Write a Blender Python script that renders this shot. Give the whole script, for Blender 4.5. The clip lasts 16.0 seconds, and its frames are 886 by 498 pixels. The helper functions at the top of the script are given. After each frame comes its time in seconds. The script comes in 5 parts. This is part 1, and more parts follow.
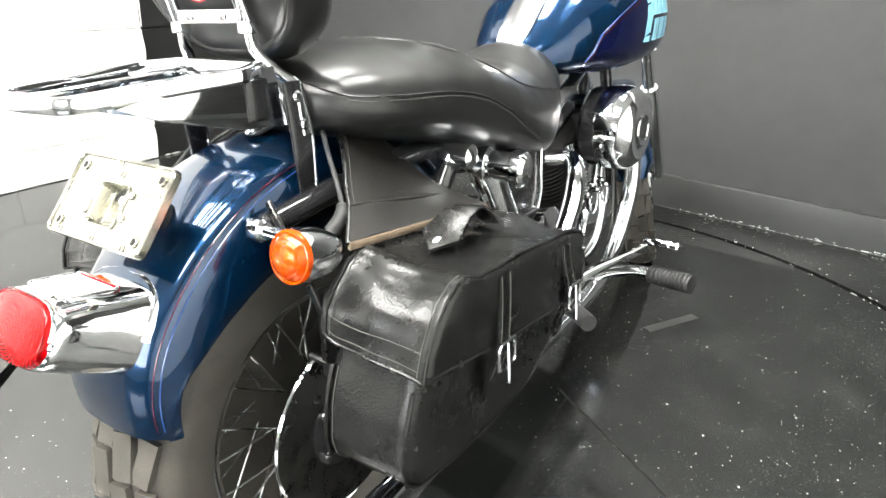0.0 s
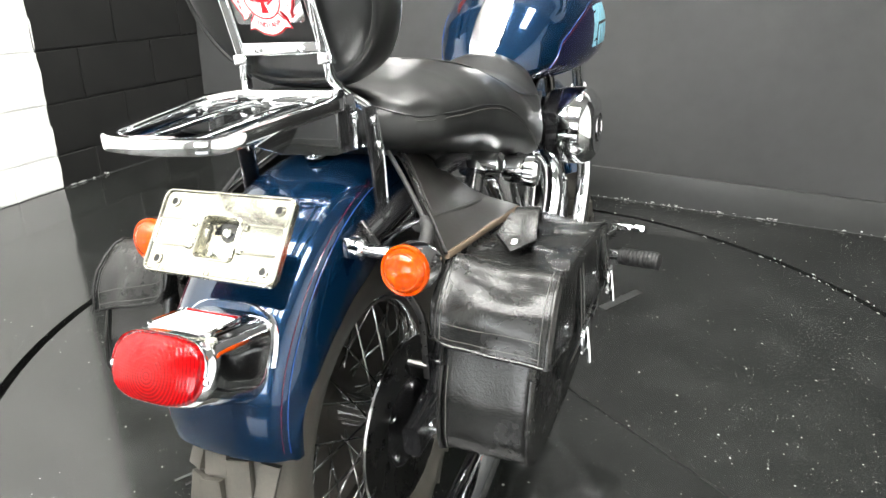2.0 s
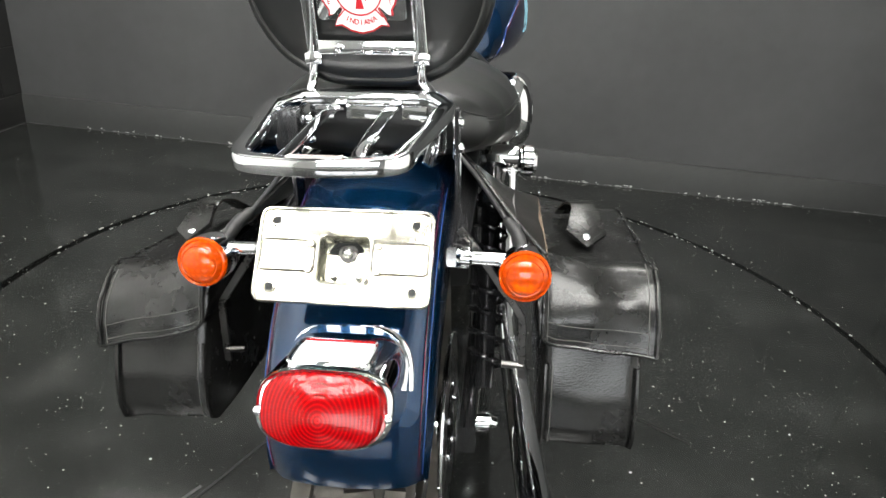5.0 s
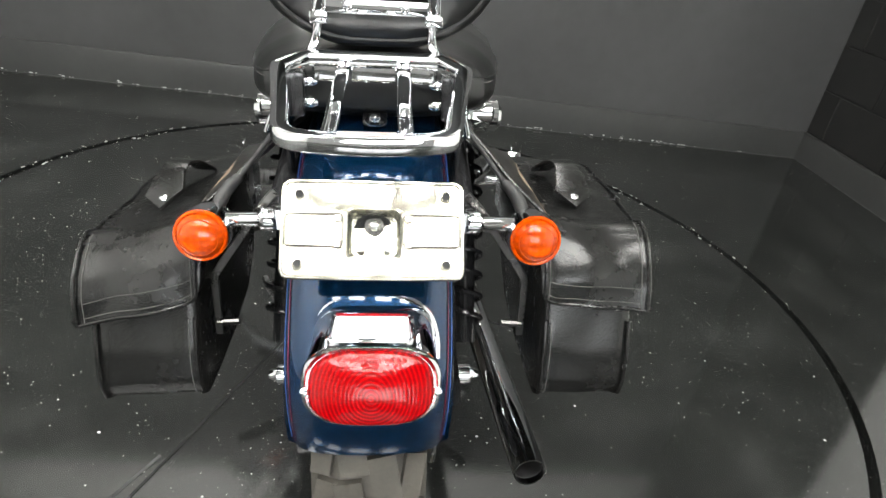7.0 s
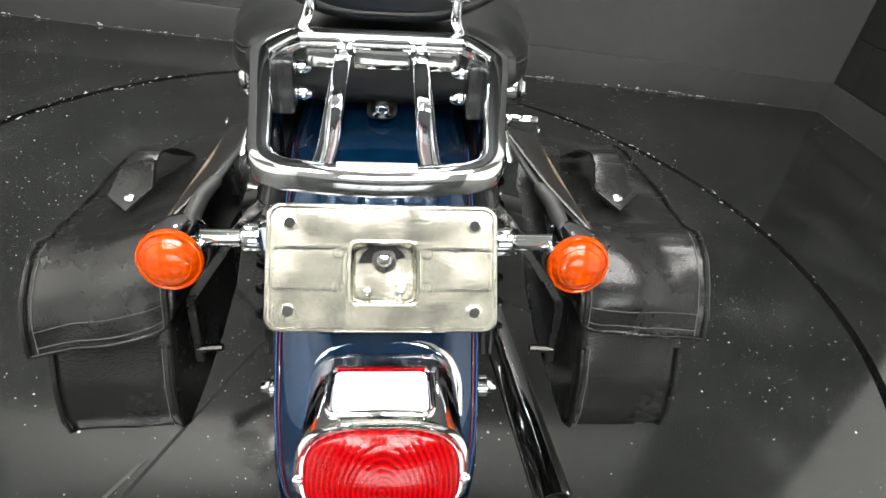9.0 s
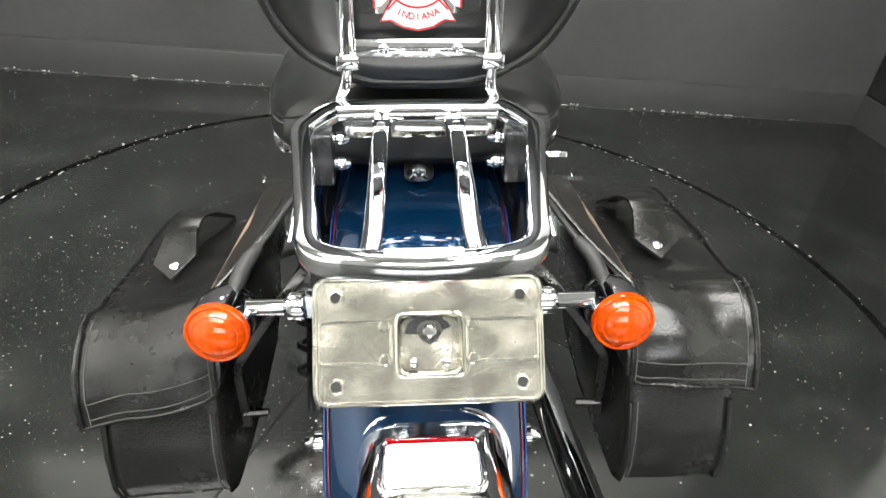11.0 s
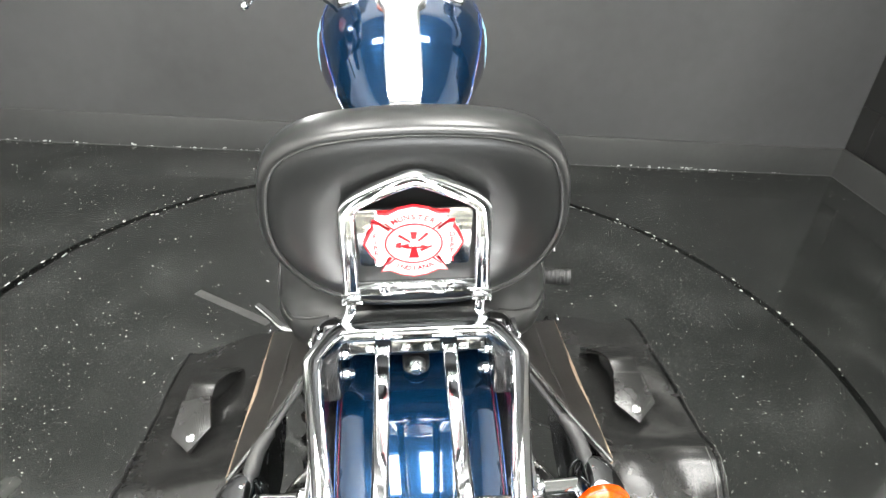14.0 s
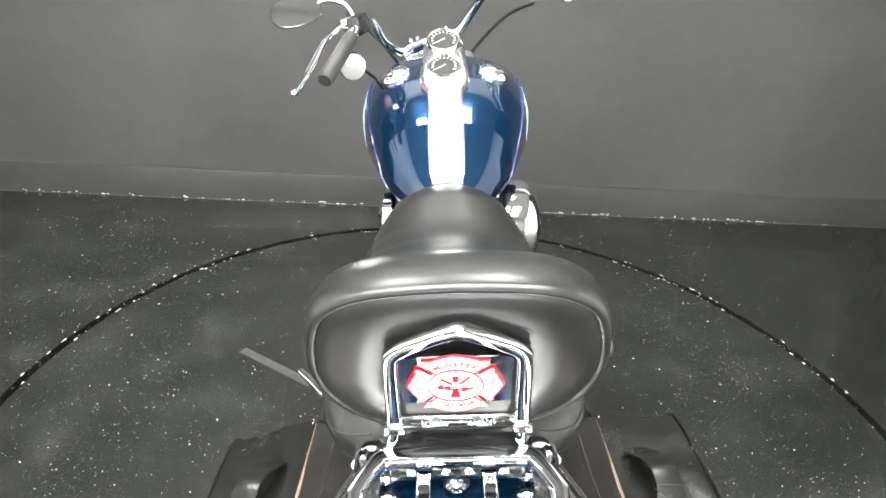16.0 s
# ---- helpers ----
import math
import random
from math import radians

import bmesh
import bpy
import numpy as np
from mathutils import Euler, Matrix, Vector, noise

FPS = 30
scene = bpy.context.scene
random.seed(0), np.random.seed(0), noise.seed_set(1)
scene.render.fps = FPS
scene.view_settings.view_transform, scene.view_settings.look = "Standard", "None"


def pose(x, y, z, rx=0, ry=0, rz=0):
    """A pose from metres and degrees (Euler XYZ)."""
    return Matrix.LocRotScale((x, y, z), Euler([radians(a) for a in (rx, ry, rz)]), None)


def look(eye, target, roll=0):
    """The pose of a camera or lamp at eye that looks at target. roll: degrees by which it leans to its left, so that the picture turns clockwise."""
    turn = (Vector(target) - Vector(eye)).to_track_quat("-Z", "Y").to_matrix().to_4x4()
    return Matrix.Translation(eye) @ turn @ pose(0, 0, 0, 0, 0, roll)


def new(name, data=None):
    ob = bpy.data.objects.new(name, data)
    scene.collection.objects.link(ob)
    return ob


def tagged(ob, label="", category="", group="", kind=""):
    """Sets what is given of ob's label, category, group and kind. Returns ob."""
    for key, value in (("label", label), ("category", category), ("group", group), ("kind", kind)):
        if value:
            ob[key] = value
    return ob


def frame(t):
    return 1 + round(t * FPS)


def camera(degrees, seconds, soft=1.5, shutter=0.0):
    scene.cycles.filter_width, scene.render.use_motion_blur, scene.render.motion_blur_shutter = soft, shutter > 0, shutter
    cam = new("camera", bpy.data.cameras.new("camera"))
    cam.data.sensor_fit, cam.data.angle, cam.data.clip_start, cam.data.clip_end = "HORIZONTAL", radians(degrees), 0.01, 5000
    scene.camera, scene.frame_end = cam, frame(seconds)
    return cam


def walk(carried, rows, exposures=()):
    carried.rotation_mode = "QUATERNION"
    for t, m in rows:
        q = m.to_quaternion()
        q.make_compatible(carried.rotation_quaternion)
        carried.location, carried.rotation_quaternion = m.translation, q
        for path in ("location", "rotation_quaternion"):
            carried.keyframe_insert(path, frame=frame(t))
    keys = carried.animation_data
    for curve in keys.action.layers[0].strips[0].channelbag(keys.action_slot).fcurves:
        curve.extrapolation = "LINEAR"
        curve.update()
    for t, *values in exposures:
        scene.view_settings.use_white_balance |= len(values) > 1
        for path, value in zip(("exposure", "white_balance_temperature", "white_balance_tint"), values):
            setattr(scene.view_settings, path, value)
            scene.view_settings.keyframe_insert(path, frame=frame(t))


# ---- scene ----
cam = camera(69.0, 16.0)
K = 0.90  # metres to one unit of the plan
PATH = [
    (0, (0.709, 0.538, 1.012), (-0.338, 2.031, 0.191), 3.3),
    (0.5, (0.649, 0.475, 1.028), (-0.324, 2.017, 0.207), 3.2),
    (1, (0.6, 0.423, 1.035), (-0.287, 2.02, 0.222), 2.6),
    (1.5, (0.562, 0.387, 1.036), (-0.241, 2.031, 0.23), 2.2),
    (2, (0.524, 0.355, 1.034), (-0.22, 2.03, 0.232), 2.0),
    (2.5, (0.499, 0.341, 1.033), (-0.264, 2.009, 0.235), 1.5),
    (3, (0.464, 0.335, 1.024), (-0.267, 2.018, 0.228), 2.2),
    (3.5, (0.384, 0.317, 1.023), (-0.283, 2.024, 0.224), 2.7),
    (4, (0.311, 0.301, 1.033), (-0.22, 2.052, 0.225), 3.6),
    (6.5, (0.029, 0.264, 1.057), (0.203, 2.018, 0.111), 8.9),
    (7, (0.017, 0.283, 1.065), (0.208, 2.014, 0.082), 9.6),
    (7.5, (0.005, 0.318, 1.075), (0.216, 2.022, 0.049), 11.1),
    (8, (-0.004, 0.372, 1.073), (0.236, 2.048, 0.008), 12.5),
    (8.5, (-0.003, 0.414, 1.068), (0.247, 2.063, -0.037), 11.7),
    (9, (-0.003, 0.45, 1.065), (0.212, 2.08, -0.074), 10.7),
    (11.5, (-0.021, 0.474, 1.116), (0.1, 2.155, 0.04), 6.1),
    (12, (-0.021, 0.479, 1.145), (0.116, 2.163, 0.074), 6.2),
    (12.5, (-0.027, 0.487, 1.181), (0.125, 2.176, 0.121), 6.5),
    (13, (-0.03, 0.496, 1.221), (0.125, 2.196, 0.179), 6.1),
    (13.5, (-0.037, 0.504, 1.263), (0.116, 2.207, 0.225), 5.9),
    (14, (-0.038, 0.519, 1.297), (0.098, 2.221, 0.257), 5.9),
    (14.5, (-0.038, 0.533, 1.328), (0.07, 2.237, 0.287), 6.1),
    (15, (-0.041, 0.545, 1.354), (0.034, 2.257, 0.323), 5.5),
    (15.5, (-0.043, 0.551, 1.376), (-0.004, 2.28, 0.371), 4.8),
    (16, (-0.047, 0.56, 1.393), (-0.042, 2.31, 0.424), 4.2),
]
def V3(p):
    return Vector(p) * K


walk(cam, [(t, look(V3(eye), V3(target), roll)) for t, eye, target, roll in PATH],
     [(0.0, 0.94), (1.5, 0.72), (3.5, 0.22), (7.0, 0.02), (9.0, 0.03), (12.5, 0.5), (16.0, 0.93)])
# ---- the place: room, light ----
world = bpy.data.worlds.new("world")
scene.world = world
world.use_nodes = True
sky = world.node_tree.nodes.new("ShaderNodeTexSky")
sky.sky_type, sky.sun_disc, sky.sun_elevation, sky.sun_rotation = "NISHITA", False, radians(40), radians(200)
world.node_tree.links.new(sky.outputs[0], world.node_tree.nodes["Background"].inputs[0])
world.node_tree.nodes["Background"].inputs[1].default_value = 0.1

ROOM_TURN = 3.9
ROOM = Matrix.Scale(K, 4) @ pose(0, 0, 0, 0, 0, ROOM_TURN)  # the room stands at a small angle to the motorcycle
X0, X1, Y0, Y1, ZC = -2.18, 2.53, -3.4, 3.50, 3.6


LAMP_GLOW = 36.0


def area(name, m, sx, sy, watts, colour=(1, 1, 1)):
    lamp = bpy.data.lights.new(name, "AREA")
    lamp.shape, lamp.size, lamp.size_y, lamp.energy, lamp.color = "RECTANGLE", sx, sy, watts, colour
    ob = new(name, lamp)
    ob.matrix_world = m
    return ob


LAMPS = [(x, y) for y in (-1.1, 0.15) for x in (-1.55, -0.75, 0.05, 0.85)] + [(-0.85, 2.4), (0.35, 2.4)]
area("daylight", ROOM @ pose(0.17, Y0 + 0.06, 1.55, 90, 0, 0), 2.6, 1.5, 30, (0.95, 0.98, 1.0))


# ---- materials ----
def material(name, colour, rough=0.5, metal=0.0, coat=0.0, scale=0.0, vary=0.0, bump=0.0, bump_scale=200.0, rough_vary=0.0, spec=0.5, rand=0.0):
    """A surface with colour and gloss that vary at two scales and a fine relief."""
    mat = bpy.data.materials.new(name)
    mat.use_nodes = True
    nt = mat.node_tree
    b = nt.nodes["Principled BSDF"]
    b.inputs["Base Color"].default_value = (*colour, 1)
    b.inputs["Roughness"].default_value = rough
    b.inputs["Metallic"].default_value = metal
    b.inputs["Coat Weight"].default_value = coat
    b.inputs["Coat Roughness"].default_value = 0.03
    b.inputs["Specular IOR Level"].default_value = spec
    co = nt.nodes.new("ShaderNodeTexCoord")
    if vary or rough_vary:
        big = noise_node(nt, co, scale, 6)
        fine = noise_node(nt, co, scale * 9, 3)
        mix = math_node(nt, "MULTIPLY_ADD", fine, 0.4, big)
        if vary:
            ramp = nt.nodes.new("ShaderNodeMapRange")
            for i, v in zip((1, 2, 3, 4), (0.4, 1.0, 1 - vary, 1 + vary)):
                ramp.inputs[i].default_value = v
            nt.links.new(mix, ramp.inputs[0])
            out = ramp.outputs[0]
            if rand:
                info = nt.nodes.new("ShaderNodeObjectInfo")
                out = math_node(nt, "MULTIPLY", out, math_node(nt, "MULTIPLY_ADD", info.outputs["Random"], rand, 1 - rand / 2))
            vm = nt.nodes.new("ShaderNodeVectorMath")
            vm.operation = "SCALE"
            vm.inputs[0].default_value = colour
            nt.links.new(out, vm.inputs["Scale"])
            nt.links.new(vm.outputs[0], b.inputs["Base Color"])
        if rough_vary:
            rr = nt.nodes.new("ShaderNodeMapRange")
            for i, v in zip((1, 2, 3, 4), (0.4, 1.0, max(0.0, rough - rough_vary), rough + rough_vary)):
                rr.inputs[i].default_value = v
            nt.links.new(mix, rr.inputs[0])
            nt.links.new(rr.outputs[0], b.inputs["Roughness"])
    if bump:
        h = noise_node(nt, co, bump_scale, 4)
        bm_ = nt.nodes.new("ShaderNodeBump")
        bm_.inputs["Strength"].default_value, bm_.inputs["Distance"].default_value = bump, 0.002
        nt.links.new(h, bm_.inputs["Height"])
        nt.links.new(bm_.outputs[0], b.inputs["Normal"])
    return mat


def noise_node(nt, co, scale, detail):
    n = nt.nodes.new("ShaderNodeTexNoise")
    n.inputs["Scale"].default_value, n.inputs["Detail"].default_value = scale, detail
    nt.links.new(co.outputs["Object"], n.inputs["Vector"])
    return n.outputs["Fac"]


def math_node(nt, op, *values):
    n = nt.nodes.new("ShaderNodeMath")
    n.operation = op
    for i, v in enumerate(values):
        if isinstance(v, (int, float)):
            n.inputs[i].default_value = v
        else:
            nt.links.new(v, n.inputs[i])
    return n.outputs[0]


def mix_colour(nt, fac, a, b):
    n = nt.nodes.new("ShaderNodeMix")
    n.data_type = "RGBA"
    nt.links.new(fac, n.inputs[0])
    for i, v in ((6, a), (7, b)):
        if isinstance(v, tuple):
            n.inputs[i].default_value = (*v, 1)
        else:
            nt.links.new(v, n.inputs[i])
    return n.outputs[2]


CHROME = material("chrome", (0.86, 0.87, 0.88), 0.05, 1.0, scale=14, rough_vary=0.03)
BRIGHT_METAL = material("cast_aluminium", (0.42, 0.41, 0.35), 0.22, 0.95, scale=38, vary=0.24, rough_vary=0.08, bump=0.03, bump_scale=420)
SATIN_CHROME = material("satin_chrome", (0.84, 0.85, 0.86), 0.24, 1.0, scale=14, rough_vary=0.04)
DARK_STEEL = material("dark_steel", (0.09, 0.088, 0.085), 0.3, 1.0, scale=30, vary=0.2, rough_vary=0.1)
STEEL = material("steel", (0.5, 0.5, 0.49), 0.28, 1.0, scale=30, vary=0.15, rough_vary=0.1)
BLACK_PAINT = material("black_enamel", (0.016, 0.016, 0.017), 0.18, coat=0.4, scale=20, vary=0.2, rough_vary=0.08)
BLACK_MATT = material("black_textured_paint", (0.018, 0.018, 0.018), 0.45, scale=40, vary=0.3, rough_vary=0.1, bump=0.1, bump_scale=500)
RUBBER = material("tyre_rubber", (0.060, 0.055, 0.046), 0.65, scale=25, vary=0.35, rough_vary=0.12, bump=0.12, bump_scale=260)
RUBBER_GRIP = material("black_rubber", (0.02, 0.02, 0.02), 0.55, scale=40, vary=0.2, bump=0.1, bump_scale=400)
BLUE = material("blue_metallic_paint", (0.0014, 0.021, 0.060), 0.20, 0.6, coat=1.0, scale=3, vary=0.08, spec=0.08)
BLUE_DARK = material("dark_blue_paint", (0.003, 0.007, 0.050), 0.24, 0.45, coat=1.0, scale=3, vary=0.08, spec=0.08)
STRIPE_BLUE = material("light_blue_pinstripe", (0.014, 0.05, 0.17), 0.25, coat=0.8, scale=60, vary=0.1)
STRIPE_RED = material("red_pinstripe", (0.075, 0.005, 0.016), 0.25, coat=0.8, scale=60, vary=0.1)
BADGE_BLUE = material("pale_blue_badge", (0.22, 0.50, 0.62), 0.3, coat=0.5, scale=60, vary=0.1)
STITCH = material("grey_thread", (0.06, 0.06, 0.056), 0.8, scale=200, vary=0.2)
RAW_HIDE = material("raw_brown_leather", (0.15, 0.11, 0.075), 0.8, scale=60, vary=0.25, bump=0.2, bump_scale=500)
WHITE_ENAMEL = material("white_enamel", (0.82, 0.81, 0.80), 0.25, coat=0.4, scale=50, vary=0.05)
RED_ENAMEL = material("red_enamel", (0.46, 0.004, 0.010), 0.3, coat=0.15, scale=50, vary=0.08)
PAPER = material("sticker", (0.42, 0.39, 0.37), 0.45, scale=80, vary=0.06)
GREY_INK = material("grey_ink", (0.25, 0.2, 0.2), 0.5, scale=80, vary=0.06)
GAUGE_FACE = material("gauge_face", (0.03, 0.032, 0.03), 0.5, scale=60, vary=0.1, spec=0.15)
CLEAR_WINDOW = material("frosted_window", (0.85, 0.86, 0.86), 0.25, scale=60, vary=0.05)
CEILING_PAINT = material("grey_ceiling_paint", (0.30, 0.30, 0.29), 0.8, scale=2, vary=0.06, bump=0.1, bump_scale=60)
GLOW = material("glowing_diffuser", (0.9, 0.9, 0.9), 0.4)
GLOW.node_tree.nodes["Principled BSDF"].inputs["Emission Color"].default_value = (1, 0.99, 0.95, 1)
GLOW.node_tree.nodes["Principled BSDF"].inputs["Emission Strength"].default_value = LAMP_GLOW
SKY_GLOW = material("bright_daylight", (0.9, 0.9, 0.9), 0.4)
SKY_GLOW.node_tree.nodes["Principled BSDF"].inputs["Emission Color"].default_value = (0.95, 0.98, 1, 1)
SKY_GLOW.node_tree.nodes["Principled BSDF"].inputs["Emission Strength"].default_value = 5.0


def leather_material(name, colour, rough):
    """Pebbled hide: small cells with soft creases over broad uneven swells."""
    mat = material(name, colour, rough, scale=9, vary=0.2, rough_vary=0.06, spec=0.42)
    nt = mat.node_tree
    co = nt.nodes.new("ShaderNodeTexCoord")
    vor = nt.nodes.new("ShaderNodeTexVoronoi")
    vor.feature = "F1"
    vor.inputs["Scale"].default_value = 340
    nt.links.new(co.outputs["Object"], vor.inputs["Vector"])
    h = math_node(nt, "MULTIPLY_ADD", vor.outputs["Distance"], 0.5, math_node(nt, "MULTIPLY", noise_node(nt, co, 150, 3), 0.22))
    bump = nt.nodes.new("ShaderNodeBump")
    bump.inputs["Strength"].default_value, bump.inputs["Distance"].default_value = 0.17, 0.002
    nt.links.new(h, bump.inputs["Height"])
    nt.links.new(bump.outputs[0], nt.nodes["Principled BSDF"].inputs["Normal"])
    return mat


LEATHER = leather_material("black_leather", (0.0078, 0.0078, 0.0075), 0.25)
LEATHER_WORN = leather_material("faded_black_leather", (0.0130, 0.0120, 0.0110), 0.38)
VINYL = material("black_seat_vinyl", (0.0125, 0.013, 0.0128), 0.31, scale=7, vary=0.1, rough_vary=0.02, bump=0.05, bump_scale=700)


def lens_material(name, colour, pitch, strength, spread, clear, rings=None):
    """Clear-faced moulded plastic with small prisms pressed into it; their light and shade is also mixed into the
    colour.
    """
    mat = material(name, colour, 0.08, spec=0.12)
    nt = mat.node_tree
    b = nt.nodes["Principled BSDF"]
    b.inputs["Transmission Weight"].default_value = clear
    co = nt.nodes.new("ShaderNodeTexCoord")
    waves = []
    for axis in ("X", "Z"):
        w = nt.nodes.new("ShaderNodeTexWave")
        w.bands_direction = axis
        w.inputs["Scale"].default_value = pitch
        w.inputs["Distortion"].default_value = 0.6
        nt.links.new(co.outputs["Object"], w.inputs["Vector"])
        waves.append(w.outputs["Fac"])
    height = math_node(nt, "ADD", waves[0], waves[1])
    if rings:
        off = nt.nodes.new("ShaderNodeVectorMath")
        off.operation = "SUBTRACT"
        off.inputs[1].default_value = rings
        nt.links.new(co.outputs["Object"], off.inputs[0])
        w = nt.nodes.new("ShaderNodeTexWave")
        w.wave_type, w.rings_direction = "RINGS", "Y"
        w.inputs["Scale"].default_value = 80
        nt.links.new(off.outputs[0], w.inputs["Vector"])
        height = math_node(nt, "MULTIPLY_ADD", w.outputs["Fac"], 4.0, height)
        waves = [w.outputs["Fac"], w.outputs["Fac"]]
    bump = nt.nodes.new("ShaderNodeBump")
    bump.inputs["Strength"].default_value, bump.inputs["Distance"].default_value = strength, 0.001
    nt.links.new(height, bump.inputs["Height"])
    nt.links.new(bump.outputs[0], b.inputs["Normal"])
    # bright and dark of the prisms and rings, painted into the base colour
    prism_shading = mix_colour(nt, math_node(nt, "MULTIPLY", waves[0], waves[1]), tuple((1 - spread) * c for c in colour), tuple(min(1.0, (1 + spread) * c) for c in colour))
    nt.links.new(prism_shading, b.inputs["Base Color"])
    return mat


AMBER = lens_material("amber_lens", (0.74, 0.078, 0.0), 40, 0.04, 0.16, 0.45)
RED = lens_material("red_lens", (0.26, 0.0, 0.001), 110, 0.08, 0.40, 0.10, rings=(0.006, -1.150, 0.640))
for mat_ in (AMBER, RED):
    mat_.node_tree.nodes["Principled BSDF"].inputs["Coat Weight"].default_value = 0.25


def floor_material(name):
    """Glossy black floor paint with white flecks, scuffs and dust."""
    mat = material(name, (0.03, 0.031, 0.03), 0.11, scale=2.2, rough_vary=0.04, spec=0.85)
    nt = mat.node_tree
    b = nt.nodes["Principled BSDF"]
    geo = nt.nodes.new("ShaderNodeTexCoord")
    dust = noise_node(nt, geo, 1.6, 8)
    clump = noise_node(nt, geo, 1.3, 4)
    dots = []
    for scale, spread, cut in ((38, 0.10, 0.462), (85, 0.13, 0.488), (190, 0.17, 0.475)):
        fleck = nt.nodes.new("ShaderNodeTexVoronoi")
        fleck.inputs["Scale"].default_value = scale
        nt.links.new(geo.outputs["Object"], fleck.inputs["Vector"])
        pick = nt.nodes.new("ShaderNodeSeparateColor")
        nt.links.new(fleck.outputs["Color"], pick.inputs[0])
        size = math_node(nt, "MULTIPLY_ADD", math_node(nt, "POWER", pick.outputs[0], 2.0), spread, 0.02)
        keep = math_node(nt, "GREATER_THAN", math_node(nt, "MULTIPLY_ADD", pick.outputs[1], 0.22, math_node(nt, "MULTIPLY", clump, 0.78)), cut)
        dots.append(math_node(nt, "MULTIPLY", math_node(nt, "LESS_THAN", fleck.outputs["Distance"], size), keep))
    dot = math_node(nt, "MAXIMUM", math_node(nt, "MAXIMUM", dots[0], dots[1]), math_node(nt, "MULTIPLY", dots[2], 0.5))
    smear = math_node(nt, "MULTIPLY", math_node(nt, "POWER", noise_node(nt, geo, 5.5, 11), 5.0), 1.7)
    base = mix_colour(nt, smear, mix_colour(nt, dust, (0.006, 0.0065, 0.006), (0.017, 0.018, 0.017)), (0.075, 0.077, 0.074))
    nt.links.new(mix_colour(nt, dot, base, (0.42, 0.42, 0.40)), b.inputs["Base Color"])
    return mat


FLOOR = floor_material("black_floor_paint")
GAP = material("black_gap", (0.004, 0.004, 0.004), 0.6, scale=20, vary=0.2)
SCUFF = material("white_paint_chips", (0.6, 0.6, 0.57), 0.6, scale=90, vary=0.2)
SCRAPE = material("grey_scrape", (0.045, 0.045, 0.044), 0.5, scale=60, vary=0.3)
BACK_WALL = material("dark_grey_wall_paint", (0.054, 0.055, 0.055), 0.48, scale=1.4, vary=0.18, rough_vary=0.08, bump=0.05, bump_scale=80, spec=0.25)
BASE_PAINT = material("dark_grey_base_paint", (0.036, 0.037, 0.036), 0.34, scale=3, vary=0.14, rough_vary=0.05, bump=0.05, bump_scale=60, spec=0.3)


def block_material(name, edge):
    """Block paint: black in the booth, white from a rough brushed edge outwards."""
    mat = material(name, (0.02, 0.02, 0.02), 0.34, scale=4, rough_vary=0.08, bump=0.12, bump_scale=150)
    nt = mat.node_tree
    geo = nt.nodes.new("ShaderNodeNewGeometry")
    along = nt.nodes.new("ShaderNodeVectorMath")
    along.operation = "DOT_PRODUCT"
    along.inputs[1].default_value = (-math.sin(radians(ROOM_TURN)), math.cos(radians(ROOM_TURN)), 0)
    nt.links.new(geo.outputs["Position"], along.inputs[0])
    co = nt.nodes.new("ShaderNodeTexCoord")
    wob = math_node(nt, "MULTIPLY_ADD", noise_node(nt, co, 7, 4), 0.03, along.outputs["Value"])
    booth = math_node(nt, "GREATER_THAN", wob, edge * K)
    dark = mix_colour(nt, noise_node(nt, co, 6, 5), (0.008, 0.008, 0.008), (0.022, 0.022, 0.021))
    nt.links.new(mix_colour(nt, booth, (0.80, 0.80, 0.78), dark), nt.nodes["Principled BSDF"].inputs["Base Color"])
    return mat


BLOCK_LEFT = block_material("block_paint_left", 2.465)
BLOCK_RIGHT = block_material("block_paint_right", 2.355)
GREY_WALL = material("grey_wall_paint", (0.22, 0.22, 0.215), 0.6, scale=2, vary=0.06, bump=0.1, bump_scale=60)
WHITE_WALL = material("white_wall_paint", (0.8, 0.8, 0.78), 0.6, scale=2, vary=0.05, bump=0.1, bump_scale=60)


# ---- mesh helpers ----
def V(*a):
    return Vector(a if len(a) > 1 else a[0])


def curve_points(pts, k=6, closed=False):
    """A smooth line through the points."""
    pts = [V(p) for p in pts]
    n, out = len(pts), []
    for i in range(n if closed else n - 1):
        if closed:
            a, b, c, d = (pts[(i + j) % n] for j in (-1, 0, 1, 2))
        else:
            a, b, c, d = pts[max(i - 1, 0)], pts[i], pts[i + 1], pts[min(i + 2, n - 1)]
        for j in range(k):
            t = j / k
            out.append(0.5 * (2 * b + (c - a) * t + (2 * a - 5 * b + 4 * c - d) * t * t + (3 * b - a - 3 * c + d) * t ** 3))
    if not closed:
        out.append(pts[-1])
    return out


def loft(rings, cap=True, ring_closed=True, path_closed=False):
    bm = bmesh.new()
    rows = [[bm.verts.new(p) for p in ring] for ring in rings]
    n = len(rows[0])
    for i in range(len(rows) if path_closed else len(rows) - 1):
        a, b = rows[i], rows[(i + 1) % len(rows)]
        for j in range(n if ring_closed else n - 1):
            bm.faces.new((a[j], a[(j + 1) % n], b[(j + 1) % n], b[j]))
    if cap and ring_closed and not path_closed:
        bm.faces.new(rows[0])
        bm.faces.new(rows[-1])
    bmesh.ops.recalc_face_normals(bm, faces=bm.faces)
    return bm


